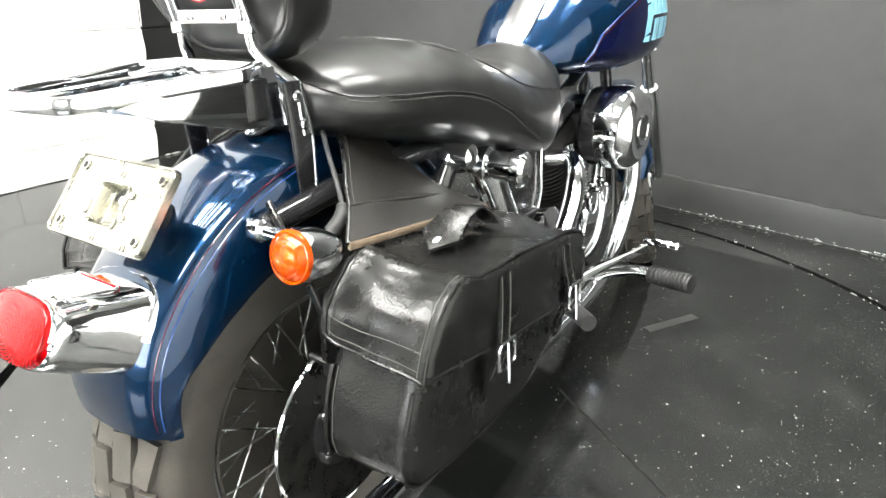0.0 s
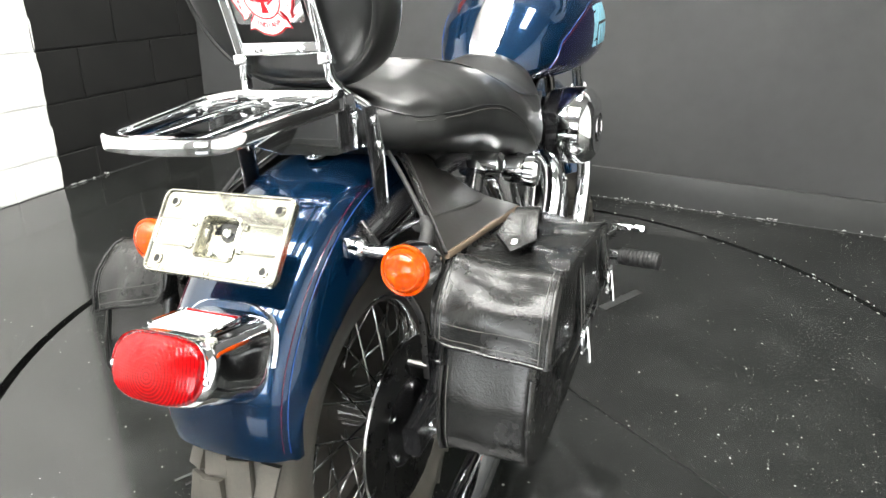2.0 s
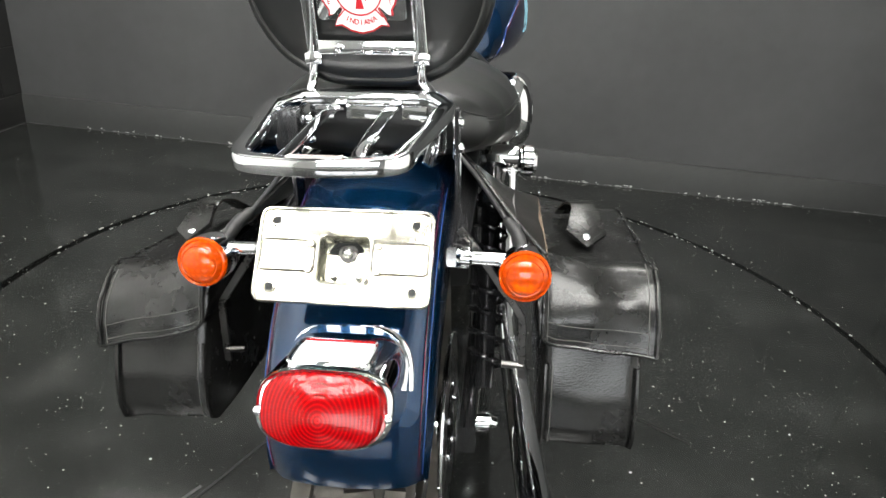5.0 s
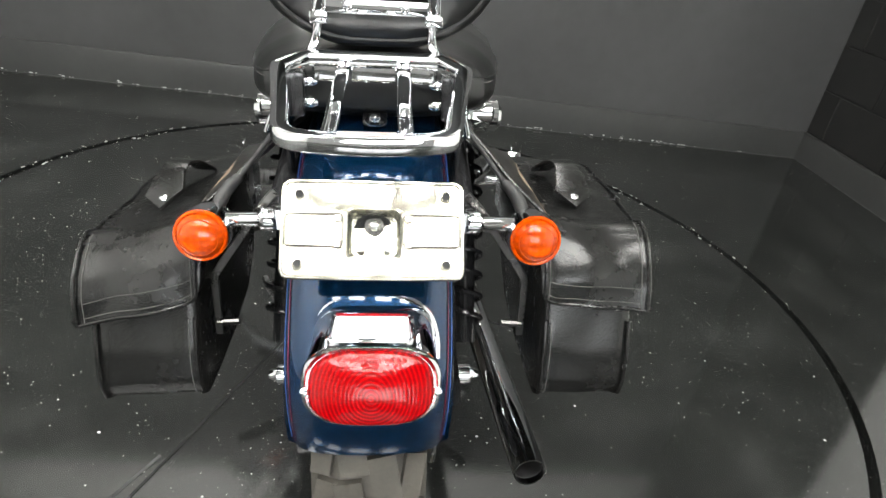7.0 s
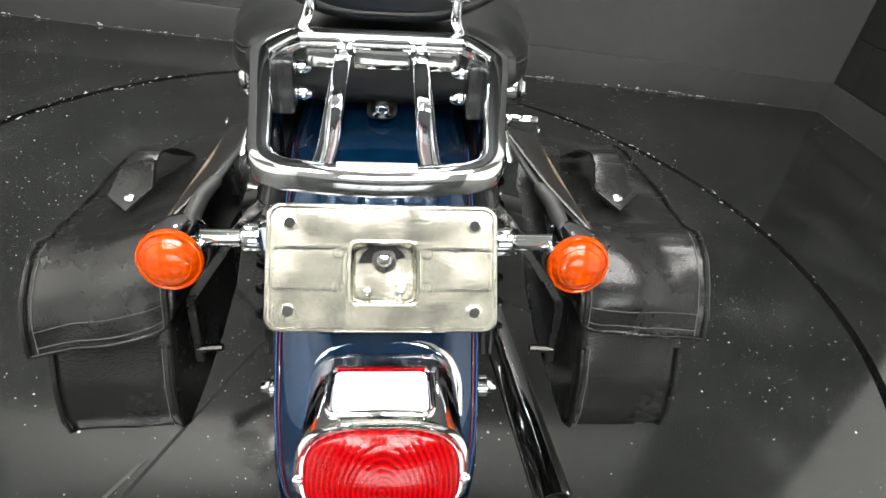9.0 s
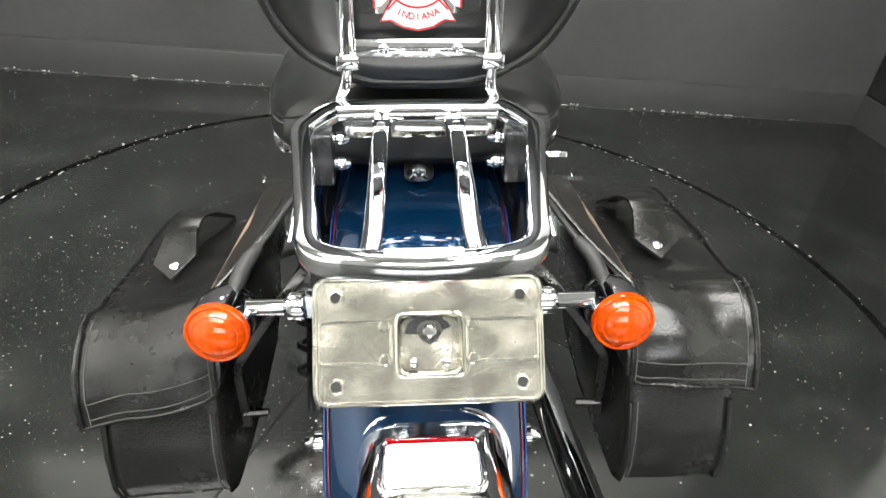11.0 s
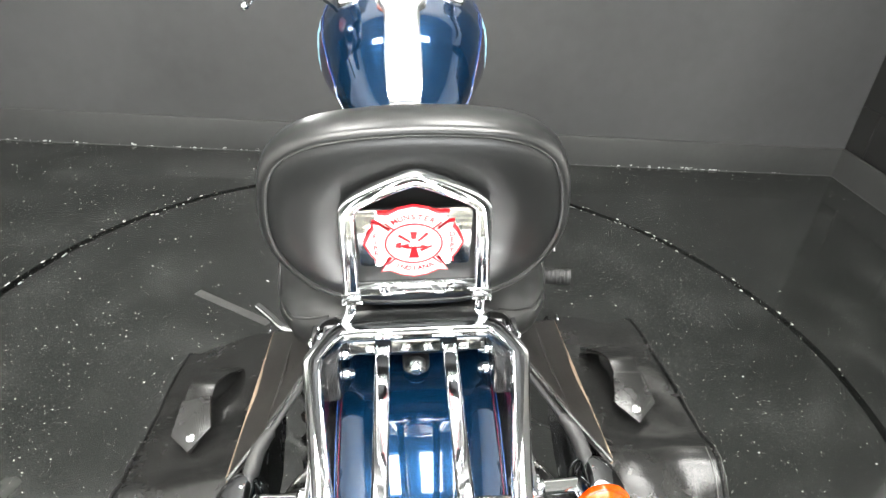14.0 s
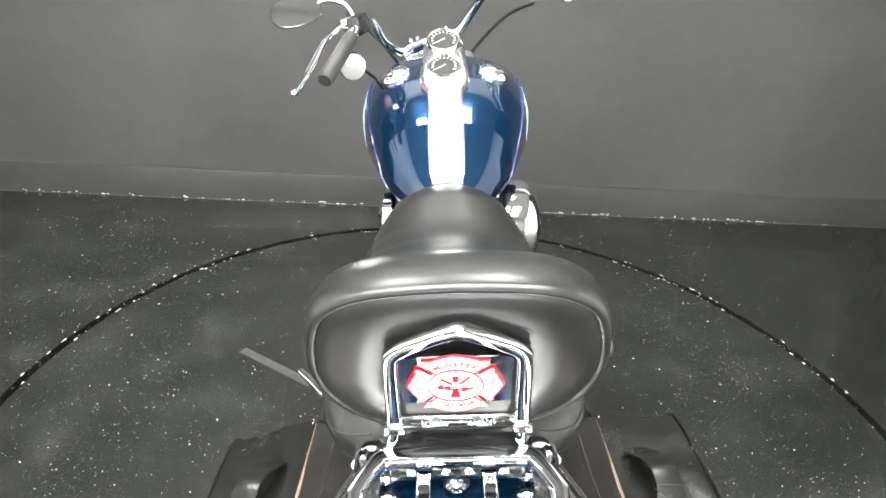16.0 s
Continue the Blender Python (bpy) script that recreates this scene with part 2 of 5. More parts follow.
def sweep(pts, r, n=10, closed=False, flat=None, up=(0, 0, 1)):
    """A tube along the points; r is a radius or one per point; flat=(w, h) gives a rounded bar, its width across `up`."""
    pts = [V(p) for p in pts]
    m, rings, ref = len(pts), [], V(up)
    for i, p in enumerate(pts):
        a = pts[(i - 1) % m] if closed or i else p
        b = pts[(i + 1) % m] if closed or i < m - 1 else p
        t = (b - a).normalized()
        if flat:
            side = t.cross(V(up)).normalized()
            top = side.cross(t)
        else:
            ref = (ref - t * ref.dot(t))
            if ref.length < 1e-4:
                ref = t.orthogonal()
            ref.normalize()
            side, top = t.cross(ref), ref
        ring = []
        for j in range(n):
            c, s = math.cos(2 * math.pi * (j + 0.5) / n), math.sin(2 * math.pi * (j + 0.5) / n)
            if flat:
                c, s = math.copysign(abs(c) ** 0.4, c) * flat[0] / 2, math.copysign(abs(s) ** 0.4, s) * flat[1] / 2
            else:
                q = r[i] if isinstance(r, (list, tuple)) else r
                c, s = c * q, s * q
            ring.append(p + side * c + top * s)
        rings.append(ring)
    return loft(rings, path_closed=closed)


def lathe(profile, origin, axis, n=28, cap=True):
    """Turns (radius, distance along the axis) round the axis."""
    axis = V(axis).normalized()
    u = axis.orthogonal().normalized()
    w = axis.cross(u)
    rings = [[V(origin) + axis * h + (u * math.cos(2 * math.pi * j / n) + w * math.sin(2 * math.pi * j / n)) * max(r, 1e-4) for j in range(n)] for r, h in profile]
    return loft(rings, cap=cap)


def bevelled(bm, width, segments=2, angle=25):
    es = [e for e in bm.edges if len(e.link_faces) == 2 and e.calc_face_angle(0) > radians(angle)]
    if width and es:
        bmesh.ops.bevel(bm, geom=es, offset=width, segments=segments, profile=0.6, affect="EDGES", clamp_overlap=True)
    return bm


def box(c, s, bev=0.002, m=None):
    bm = bmesh.new()
    bmesh.ops.create_cube(bm, size=1, matrix=(m or Matrix.Translation(c)) @ Matrix.Diagonal((*s, 1)))
    return bevelled(bm, bev)


def frame_matrix(o, u, v):
    """A plane at o: u is its right, v its up."""
    u, v = V(u).normalized(), V(v).normalized()
    w = u.cross(v)
    return Matrix(((u.x, v.x, w.x, o[0]), (u.y, v.y, w.y, o[1]), (u.z, v.z, w.z, o[2]), (0, 0, 0, 1)))


def prism(outline, m, thick, bev=0.0, segments=2):
    """A flat outline in the plane m, given thickness along its normal (from 0 to thick)."""
    bm = loft([[m @ V(x, y, h) for x, y in outline] for h in (0, thick)])
    return bevelled(bm, bev, segments, 40)


def prism_hole(outline, hole, m, thick):
    """A plate with one opening; both outlines have the same number of points."""
    rings = [[m @ V(x, y, h) for x, y in line] for line, h in ((outline, 0), (outline, thick), (hole, thick), (hole, 0))]
    return loft(rings, path_closed=True)


def rrect(w, h, r, n=5, cx=0.0, cy=0.0):
    out = []
    for k, (sx, sy) in enumerate(((1, 1), (-1, 1), (-1, -1), (1, -1))):
        for i in range(n + 1):
            a = math.pi / 2 * (k + i / n)
            out.append((cx + sx * (w / 2 - r) + r * math.cos(a), cy + sy * (h / 2 - r) + r * math.sin(a)))
    return out


def merged(*bms):
    out = bms[0]
    for b in bms[1:]:
        me = bpy.data.meshes.new("tmp")
        b.to_mesh(me)
        out.from_mesh(me)
        bpy.data.meshes.remove(me)
        b.free()
    return out


def finished(name, bm, mat, sharp=38, shift=(0, 0, 0)):
    bmesh.ops.remove_doubles(bm, verts=bm.verts, dist=1e-6)
    if any(shift):
        bmesh.ops.translate(bm, verts=bm.verts, vec=[-a for a in shift])
    bmesh.ops.recalc_face_normals(bm, faces=bm.faces)
    for f in bm.faces:
        f.smooth = True
    for e in bm.edges:
        e.smooth = len(e.link_faces) != 2 or e.calc_face_angle(0) < radians(sharp)
    me = bpy.data.meshes.new(name)
    bm.to_mesh(me)
    bm.free()
    me.materials.append(mat)
    return new(name, me)


BASE = {}


def thing(name, label, category, base=(0, 0, 0), m=None, group="", kind=""):
    """An Empty at the thing's base; its parts are built round it. m: where the thing's own axes stand in the world."""
    ob = new(name)
    ob.empty_display_size = 0.05
    ob.matrix_world = (m or Matrix()) @ Matrix.Translation(base)
    BASE[ob] = V(base)
    return tagged(ob, label, category, group, kind)


def part(name, bm, mat, parent, label="", sharp=38):
    root = parent
    while root.parent:
        root = root.parent
    ob = finished(name, bm, mat, sharp, BASE.get(root, (0, 0, 0)))
    ob.parent = parent
    return tagged(ob, label)


def lone(name, bm, mat, label="", category="", group="", kind="", sharp=38):
    return tagged(finished(name, bm, mat, sharp), label, category, group, kind)


def words(text, size, m, mat, parent, name="lettering", spread=1.0):
    cu = bpy.data.curves.new("text", "FONT")
    cu.body, cu.size, cu.align_x, cu.align_y, cu.extrude, cu.space_character = text, size, "CENTER", "CENTER", 0.0002, spread
    cu.offset = size * 0.018
    tmp = new("text", cu)
    me = bpy.data.meshes.new_from_object(tmp.evaluated_get(bpy.context.evaluated_depsgraph_get()))
    bm = bmesh.new()
    bm.from_mesh(me)
    bm.transform(m)
    bpy.data.objects.remove(tmp)
    bpy.data.curves.remove(cu)
    bpy.data.meshes.remove(me)
    return part(name, bm, mat, parent)


# ---- the room ----
CX, CY, RT = 0.169, 1.923, 1.348


def floor_ring():
    """The floor round the turntable: a sheet with a round opening."""
    bm, n = bmesh.new(), 128
    x0, x1, y0, y1 = X0 - 0.2, X1 + 0.2, Y0 - 0.2, Y1 + 0.2
    rows = []
    for h in (0.0, -0.06):
        inner, outer = [], []
        for i in range(n):
            c, s = math.cos(2 * math.pi * i / n), math.sin(2 * math.pi * i / n)
            inner.append(bm.verts.new((CX + c * (RT + 0.013), CY + s * (RT + 0.013), h)))
            k = min((x1 - CX) / c if c > 1e-6 else 1e9, (x0 - CX) / c if c < -1e-6 else 1e9, (y1 - CY) / s if s > 1e-6 else 1e9, (y0 - CY) / s if s < -1e-6 else 1e9)
            outer.append(bm.verts.new((CX + c * k, CY + s * k, h)))
        rows.append((inner, outer))
    (a, b), (c_, d) = rows
    for i in range(n):
        j = (i + 1) % n
        for p, q in ((a, b), (d, c_), (c_, a), (b, d)):
            bm.faces.new((p[i], p[j], q[j], q[i]))
    return bm


lone("floor", floor_ring(), FLOOR, "glossy black painted floor with white flecks", "floor", kind="structure")
turntable = lone("turntable", lathe([(RT - 0.012, -0.06), (RT - 0.012, -0.002), (RT - 0.015, 0.0)], (CX, CY, 0), (0, 0, 1), 128), FLOOR,
                 "round black floor turntable under the motorcycle, scuffed and flecked white", "turntable", kind="structure", sharp=5)
lone("floor_pit", box((CX, CY, -0.085), (2.8, 2.8, 0.03), 0), GAP, "black gap under the turntable edge", "gap", kind="structure")


def seam(a, b, w, name, mat, label):
    a, b = V(*a, 0.0), V(*b, 0.0)
    s = (b - a).cross(V(0, 0, 1)).normalized() * w / 2
    return lone(name, loft([[p + s + V(0, 0, h) for h in (0.0005, 0.0013)] + [p - s + V(0, 0, h) for h in (0.0013, 0.0005)] for p in (a, b)]), mat, label, "seam", kind="structure")


seam((-0.315, 1.126), (-0.05, 1.70), 0.006, "plate_seam", GAP, "narrow dark seam between turntable plates")
seam((0.302, 1.851), (0.80, 1.535), 0.006, "plate_seam", GAP, "narrow dark seam between turntable plates")
for a, b, w in (((-0.534, 2.316), (-0.284, 2.154), 0.03), ((-0.345, 1.127), (-0.287, 1.225), 0.007), ((0.40, 2.30), (0.504, 2.485), 0.03)):
    seam(a, b, w, "floor_scrape", SCRAPE, "pale scrape mark on the black floor")


def wall_slab(name, c, s, mat, label):
    return lone(name, box(c, s, 0.0), mat, label, "wall", kind="structure")


wall_slab("wall_north", (0.17, Y1 + 0.06, 1.325), (X1 - X0 + 0.4, 0.12, 2.65), BACK_WALL, "smooth dark grey painted wall with faint scuffs")
# unseen and assumed: white up here to brighten reflections in chrome, seat and floor
wall_slab("wall_north_reflector", (0.17, Y1 + 0.06, (2.65 + ZC) / 2), (X1 - X0 + 0.4, 0.12, ZC - 2.65), WHITE_WALL, "unseen white upper wall, added to brighten reflections")
wall_south = wall_slab("wall_south", (0.17, Y0 - 0.1, 0.4), (X1 - X0 + 0.4, 0.2, 0.8), GREY_WALL, "grey painted wall below a wide window")
wall_slab("wall_south_head", (0.17, Y0 - 0.1, (2.3 + ZC) / 2), (X1 - X0 + 0.4, 0.2, ZC - 2.3), GREY_WALL, "grey painted wall above a wide window")
for sx in (-1, 1):
    wall_slab("wall_south_side", (0.17 + sx * 1.95, Y0 - 0.1, 1.55), (1.3, 0.2, 1.5), GREY_WALL, "grey painted wall beside a wide window")
lone("ceiling", box((0.17, 0.1, ZC + 0.05), (X1 - X0 + 0.4, Y1 - Y0 + 0.4, 0.1), 0.0), CEILING_PAINT, "plain grey painted ceiling", "ceiling", kind="structure")
window = thing("window_1", "wide white-framed window with bright daylight", "window", (0.17, Y0, 0.8), kind="structure")
for i in range(5):
    part("mullion", box((-1.13 + i * 0.65, Y0 - 0.03, 1.55), (0.07, 0.06, 1.5), 0.004), WHITE_WALL, window)
for z in (0.83, 1.55, 2.27):
    part("rail", box((0.17, Y0 - 0.035, z), (2.6, 0.05, 0.06), 0.004), WHITE_WALL, window)
lone("backdrop", box((0.17, Y0 - 0.35, 1.55), (3.4, 0.02, 2.2), 0.0), SKY_GLOW, "bright overcast daylight outside the window", "backdrop", kind="structure")
for lx, ly in LAMPS:
    lamp = thing("ceiling_light", "long white ceiling light with a glowing diffuser", "lamp", (lx, ly, ZC), group="ceiling lights")
    part("housing", box((lx, ly, ZC - 0.035), (0.56, 0.96, 0.07), 0.006), WHITE_WALL, lamp)
    part("diffuser", box((lx, ly, ZC - 0.08), (0.46, 0.86, 0.02), 0.006), GLOW, lamp)

# base strip along the north and east walls, with a rounded top edge and chipped foot
BH = 0.152
lone("baseboard_north", loft([[V(x, Y1 + dy, z) for dy, z in ((0.0, 0.0), (-0.016, 0.0), (-0.014, BH - 0.008), (-0.010, BH), (0.0, BH + 0.003))] for x in (X0 + 0.001, X1 - 0.001)]), BASE_PAINT,
     "dark grey painted base strip with chipped lower edge", "baseboard", kind="structure")
lone("baseboard_east", loft([[V(X1 + dx, y, z) for dx, z in ((0.0, 0.0), (-0.016, 0.0), (-0.014, BH - 0.008), (-0.010, BH), (0.0, BH + 0.003))] for y in (2.36, Y1 - 0.017)]), BASE_PAINT,
     "dark grey painted base strip", "baseboard", kind="structure")
rng = random.Random(4)
bm = bmesh.new()
for i in range(150):
    x = X0 + 0.3 + rng.random() ** 0.9 * 4.1 if i % 3 else rng.choice((-1.5, -0.9, -0.35, 0.35, 0.55, 0.95, 1.75)) + rng.gauss(0, 0.06)
    if not X0 + 0.05 < x < X1 - 0.05:
        continue
    w, h = rng.uniform(0.002, 0.012), rng.uniform(0.001, 0.004)
    z = rng.choice((0.003, 0.004, 0.006, 0.012))
    bmesh.ops.create_icosphere(bm, subdivisions=1, radius=1, matrix=Matrix.Translation((x, Y1 - 0.0165, z)) @ Matrix.Diagonal((w, 0.0015, h, 1)))
lone("paint_chips", bm, SCUFF, "small white chips along the foot of the wall", "paint chips", kind="stuff")
rng = random.Random(11)
bm = bmesh.new()
for i in range(90):
    a = rng.choice((0.35, 0.62, 0.9, 1.3, 1.9, 2.4, 2.75)) + rng.gauss(0, 0.12)
    r = RT + rng.choice((-0.014, 0.016)) + rng.gauss(0, 0.004)
    w = rng.uniform(0.001, 0.006)
    bmesh.ops.create_icosphere(bm, subdivisions=1, radius=1, matrix=Matrix.Translation((CX + r * math.cos(a), CY + r * math.sin(a), 0.0006)) @ Matrix.Rotation(a, 4, "Z") @ Matrix.Diagonal((w * 0.5, w * 1.6, 0.0006, 1)))
lone("edge_chips", bm, SCUFF, "pale chips along the turntable's edge", "paint chips", kind="stuff")
lone("joint_line", sweep([(X0 + 0.02, Y1 - 0.018, 0.002), (X1 - 0.02, Y1 - 0.018, 0.002)], 0.0025, 6), SCRAPE, "pale worn line where wall meets floor", "trim", kind="structure")
lone("joint_line", sweep([(X1 - 0.018, Y1 - 0.02, 0.002), (X1 - 0.018, 2.55, 0.002)], 0.0025, 6), SCRAPE, "pale worn line where wall meets floor", "trim", kind="structure")
lone("joint_line", sweep([(X0 + 0.002, 2.4, 0.002), (X0 + 0.002, Y1 - 0.02, 0.002)], 0.0025, 6), SCRAPE, "pale worn line where wall meets floor", "trim", kind="structure")

for i, (y, z, w) in enumerate(((2.705, 0.006, 0.012), (2.69, 0.012, 0.006), (2.55, 0.005, 0.03), (2.50, 0.006, 0.02), (2.62, 0.004, 0.01))):
    bm = bmesh.new()
    bmesh.ops.create_icosphere(bm, subdivisions=1, radius=1, matrix=Matrix.Translation((X0 + 0.003, y, z)) @ Matrix.Diagonal((0.002, w, 0.005, 1)))
    lone("paint_chip", bm, SCUFF, "white chip at the foot of the black wall", "paint chip", kind="structure")

# ---- the motorcycle ----
YB = 1.9
BIKE = Matrix.Scale(K, 4) @ pose(0.0001, -0.0033, 0.0146, -0.82, -0.24, -0.14) @ Matrix.Scale(0.992, 4) @ pose(0.068, 0.9, 0, 0, 0, 2.3) @ pose(0, 0, 0, 0, -5.0, 0) @ Matrix.Translation((0, -0.9, 0))
bike = thing("motorcycle", "dark blue cruiser motorcycle with black leather seat and much chrome", "motorcycle", (0, YB, 0), BIKE)
FC = V(0, 1.17, 0.40)  # centre of the rear fender's curve


def on_fender(a, r, x):
    """A point round the rear fender: a in degrees from straight ahead over the top to the back."""
    return V(x, FC.y + r * math.cos(radians(a)), FC.z + r * math.sin(radians(a)))


def fender_section(a, inset=0.0):
    """Half-round crown, soft shoulders and side skirts that grow towards the front."""
    skirt = float(np.interp(a, [45, 100, 118, 135, 148, 158, 168, 174], [0.27, 0.265, 0.27, 0.29, 0.312, 0.345, 0.360, 0.365]))
    pts = []
    half = [(0.1025, skirt), (0.102, skirt + (0.335 - skirt) * 0.5), (0.1005, 0.338 if skirt < 0.33 else skirt + 0.006), (0.097, 0.356), (0.090, 0.369), (0.079, 0.379), (0.060, 0.386), (0.030, 0.390), (0.0, 0.391)]
    if a > 146:
        k = (a - 146) / 21
        half = [(x * (1 - 0.06 * k * k), r - 0.030 * k * k) for x, r in half]
    half = [(x - inset * (x > 0.05), r - inset) for x, r in half]
    for x, r in half + [(-x, r) for x, r in half[-2::-1]]:
        pts.append(on_fender(a, r, x))
    return pts


angles = [45 + i * 3 for i in range(41)] + [167]
outer = [fender_section(a) for a in angles]
inner = [fender_section(a, 0.003) for a in angles]
fender = part("rear_fender", loft([o + i[::-1] for o, i in zip(outer, inner)]), BLUE, bike, "dark metallic blue rear fender with red and blue pinstripes", sharp=60)
for sx in (-1, 1):
    for r, x, mat, name in ((0.3695, 0.0905, STRIPE_RED, "red_pinstripe"), (0.3625, 0.0950, STRIPE_BLUE, "blue_pinstripe")):
        part(name, sweep([on_fender(a, r - 0.030 * max(0, (a - 146) / 21) ** 2, sx * x * (1 - 0.06 * max(0, (a - 146) / 21) ** 2)) for a in range(102, 166, 3)], 0.0007, 6), mat, fender, name.replace("_", " "))


def tyre(c, R, w, axle=(1, 0, 0)):
    prof = [(R - 0.115, -0.30 * w), (R - 0.10, -0.40 * w), (R - 0.06, -0.5 * w), (R - 0.028, -0.48 * w), (R - 0.010, -0.36 * w), (R - 0.002, -0.18 * w), (R, 0)]
    prof += [(r, -h) for r, h in prof[-2::-1]]
    return lathe(prof + [(R - 0.125, 0.28 * w), (R - 0.125, -0.28 * w)], c, axle, 72)


def tread(c, R, w, n, slope):
    """Raised tread lugs round the tyre."""
    bm = bmesh.new()
    for i in range(n):
        for k, (h, l, tilt, dr) in enumerate(((0.135, 0.235, 0.35, 0.001), (-0.135, 0.235, 0.35, 0.001), (0.355, 0.17, -0.3, -0.007), (-0.355, 0.17, -0.3, -0.007))):
            a = 2 * math.pi * (i + (0.5 if k % 2 else 0)) / n
            m = Matrix.Translation(c) @ Matrix.Rotation(a, 4, "X") @ Matrix.Translation((h * w, 0, R + dr)) @ Matrix.Rotation(slope * (1 if h > 0 else -1) * (0.30 if k > 1 else 0.06), 4, "Y") @ Matrix.Rotation(tilt * 0.5, 4, "Z")
            bmesh.ops.create_cube(bm, size=1, matrix=m @ Matrix.Diagonal((l * w, 2 * math.pi * R / n * 0.88, 0.010, 1)))
    return bm


def wheel(name, c, R, w, rim_r, label, spokes=20, m=None):
    """A spoked wheel: tyre, chrome rim, hub, spokes and a brake disc on the right."""
    c = V(c)
    def put(bm):
        if m:
            bm.transform(m)
        return bm
    holder = part(name, put(tyre(c, R, w)), RUBBER, bike, label, sharp=50)
    part("tread", put(tread(c, R, w, 30, 1.0)), RUBBER, holder)
    rw = w * 0.34
    part("rim", put(lathe([(rim_r + 0.012, -rw), (rim_r + 0.002, -rw * 0.9), (rim_r - 0.008, -rw * 0.5), (rim_r - 0.012, 0), (rim_r - 0.008, rw * 0.5), (rim_r + 0.002, rw * 0.9), (rim_r + 0.012, rw), (rim_r + 0.004, rw * 0.6), (rim_r + 0.004, -rw * 0.6), (rim_r + 0.012, -rw)], c, (1, 0, 0), 64, cap=False)), CHROME, holder, "chrome rim")
    part("hub", put(lathe([(0.02, -0.085), (0.045, -0.08), (0.046, -0.055), (0.03, -0.045), (0.03, 0.045), (0.046, 0.055), (0.045, 0.08), (0.02, 0.085)], c, (1, 0, 0), 32)), CHROME, holder, "chrome hub")
    for s in (-1, 1):
        for i in range(spokes):
            a0 = 2 * math.pi * i / spokes
            a1 = a0 + (0.55 if i % 2 else -0.55)
            p = c + V(s * 0.05, 0.043 * math.cos(a1), 0.043 * math.sin(a1))
            q = c + V(s * 0.012, (rim_r - 0.006) * math.cos(a0), (rim_r - 0.006) * math.sin(a0))
            part("spoke", put(sweep([p, q], 0.0019, 6)), CHROME, holder)
    return holder


RA = V(0, 1.135, 0.335)
rear_wheel = wheel("rear_wheel", RA, 0.325, 0.150, 0.205, "black rear tyre with deep tread on a spoked chrome rim")
part("brake_disc", lathe([(0.075, 0.092), (0.146, 0.092), (0.146, 0.098), (0.075, 0.098), (0.075, 0.092)], RA, (1, 0, 0), 56, cap=False), DARK_STEEL, rear_wheel, "dark steel brake disc")
part("disc_edge", lathe([(0.1455, 0.0915), (0.1475, 0.095), (0.1455, 0.0985)], RA, (1, 0, 0), 56, cap=False), CHROME, rear_wheel, "polished disc edge")
for i in range(5):
    part("disc_bolt", lathe([(0.007, 0), (0.007, 0.004), (0.003, 0.006), (0.0005, 0.006)], RA + V(0.098, 0.062 * math.cos(i * 1.2566), 0.062 * math.sin(i * 1.2566)), (1, 0, 0), 10), CHROME, rear_wheel)
part("disc_carrier", lathe([(0.03, 0.086), (0.082, 0.090), (0.082, 0.096), (0.03, 0.1)], RA, (1, 0, 0), 36), BLACK_PAINT, rear_wheel)
part("pulley", lathe([(0.03, -0.085), (0.125, -0.088), (0.14, -0.09), (0.14, -0.115), (0.12, -0.118), (0.03, -0.11)], RA, (1, 0, 0), 56), BLACK_PAINT, rear_wheel, "black drive pulley")

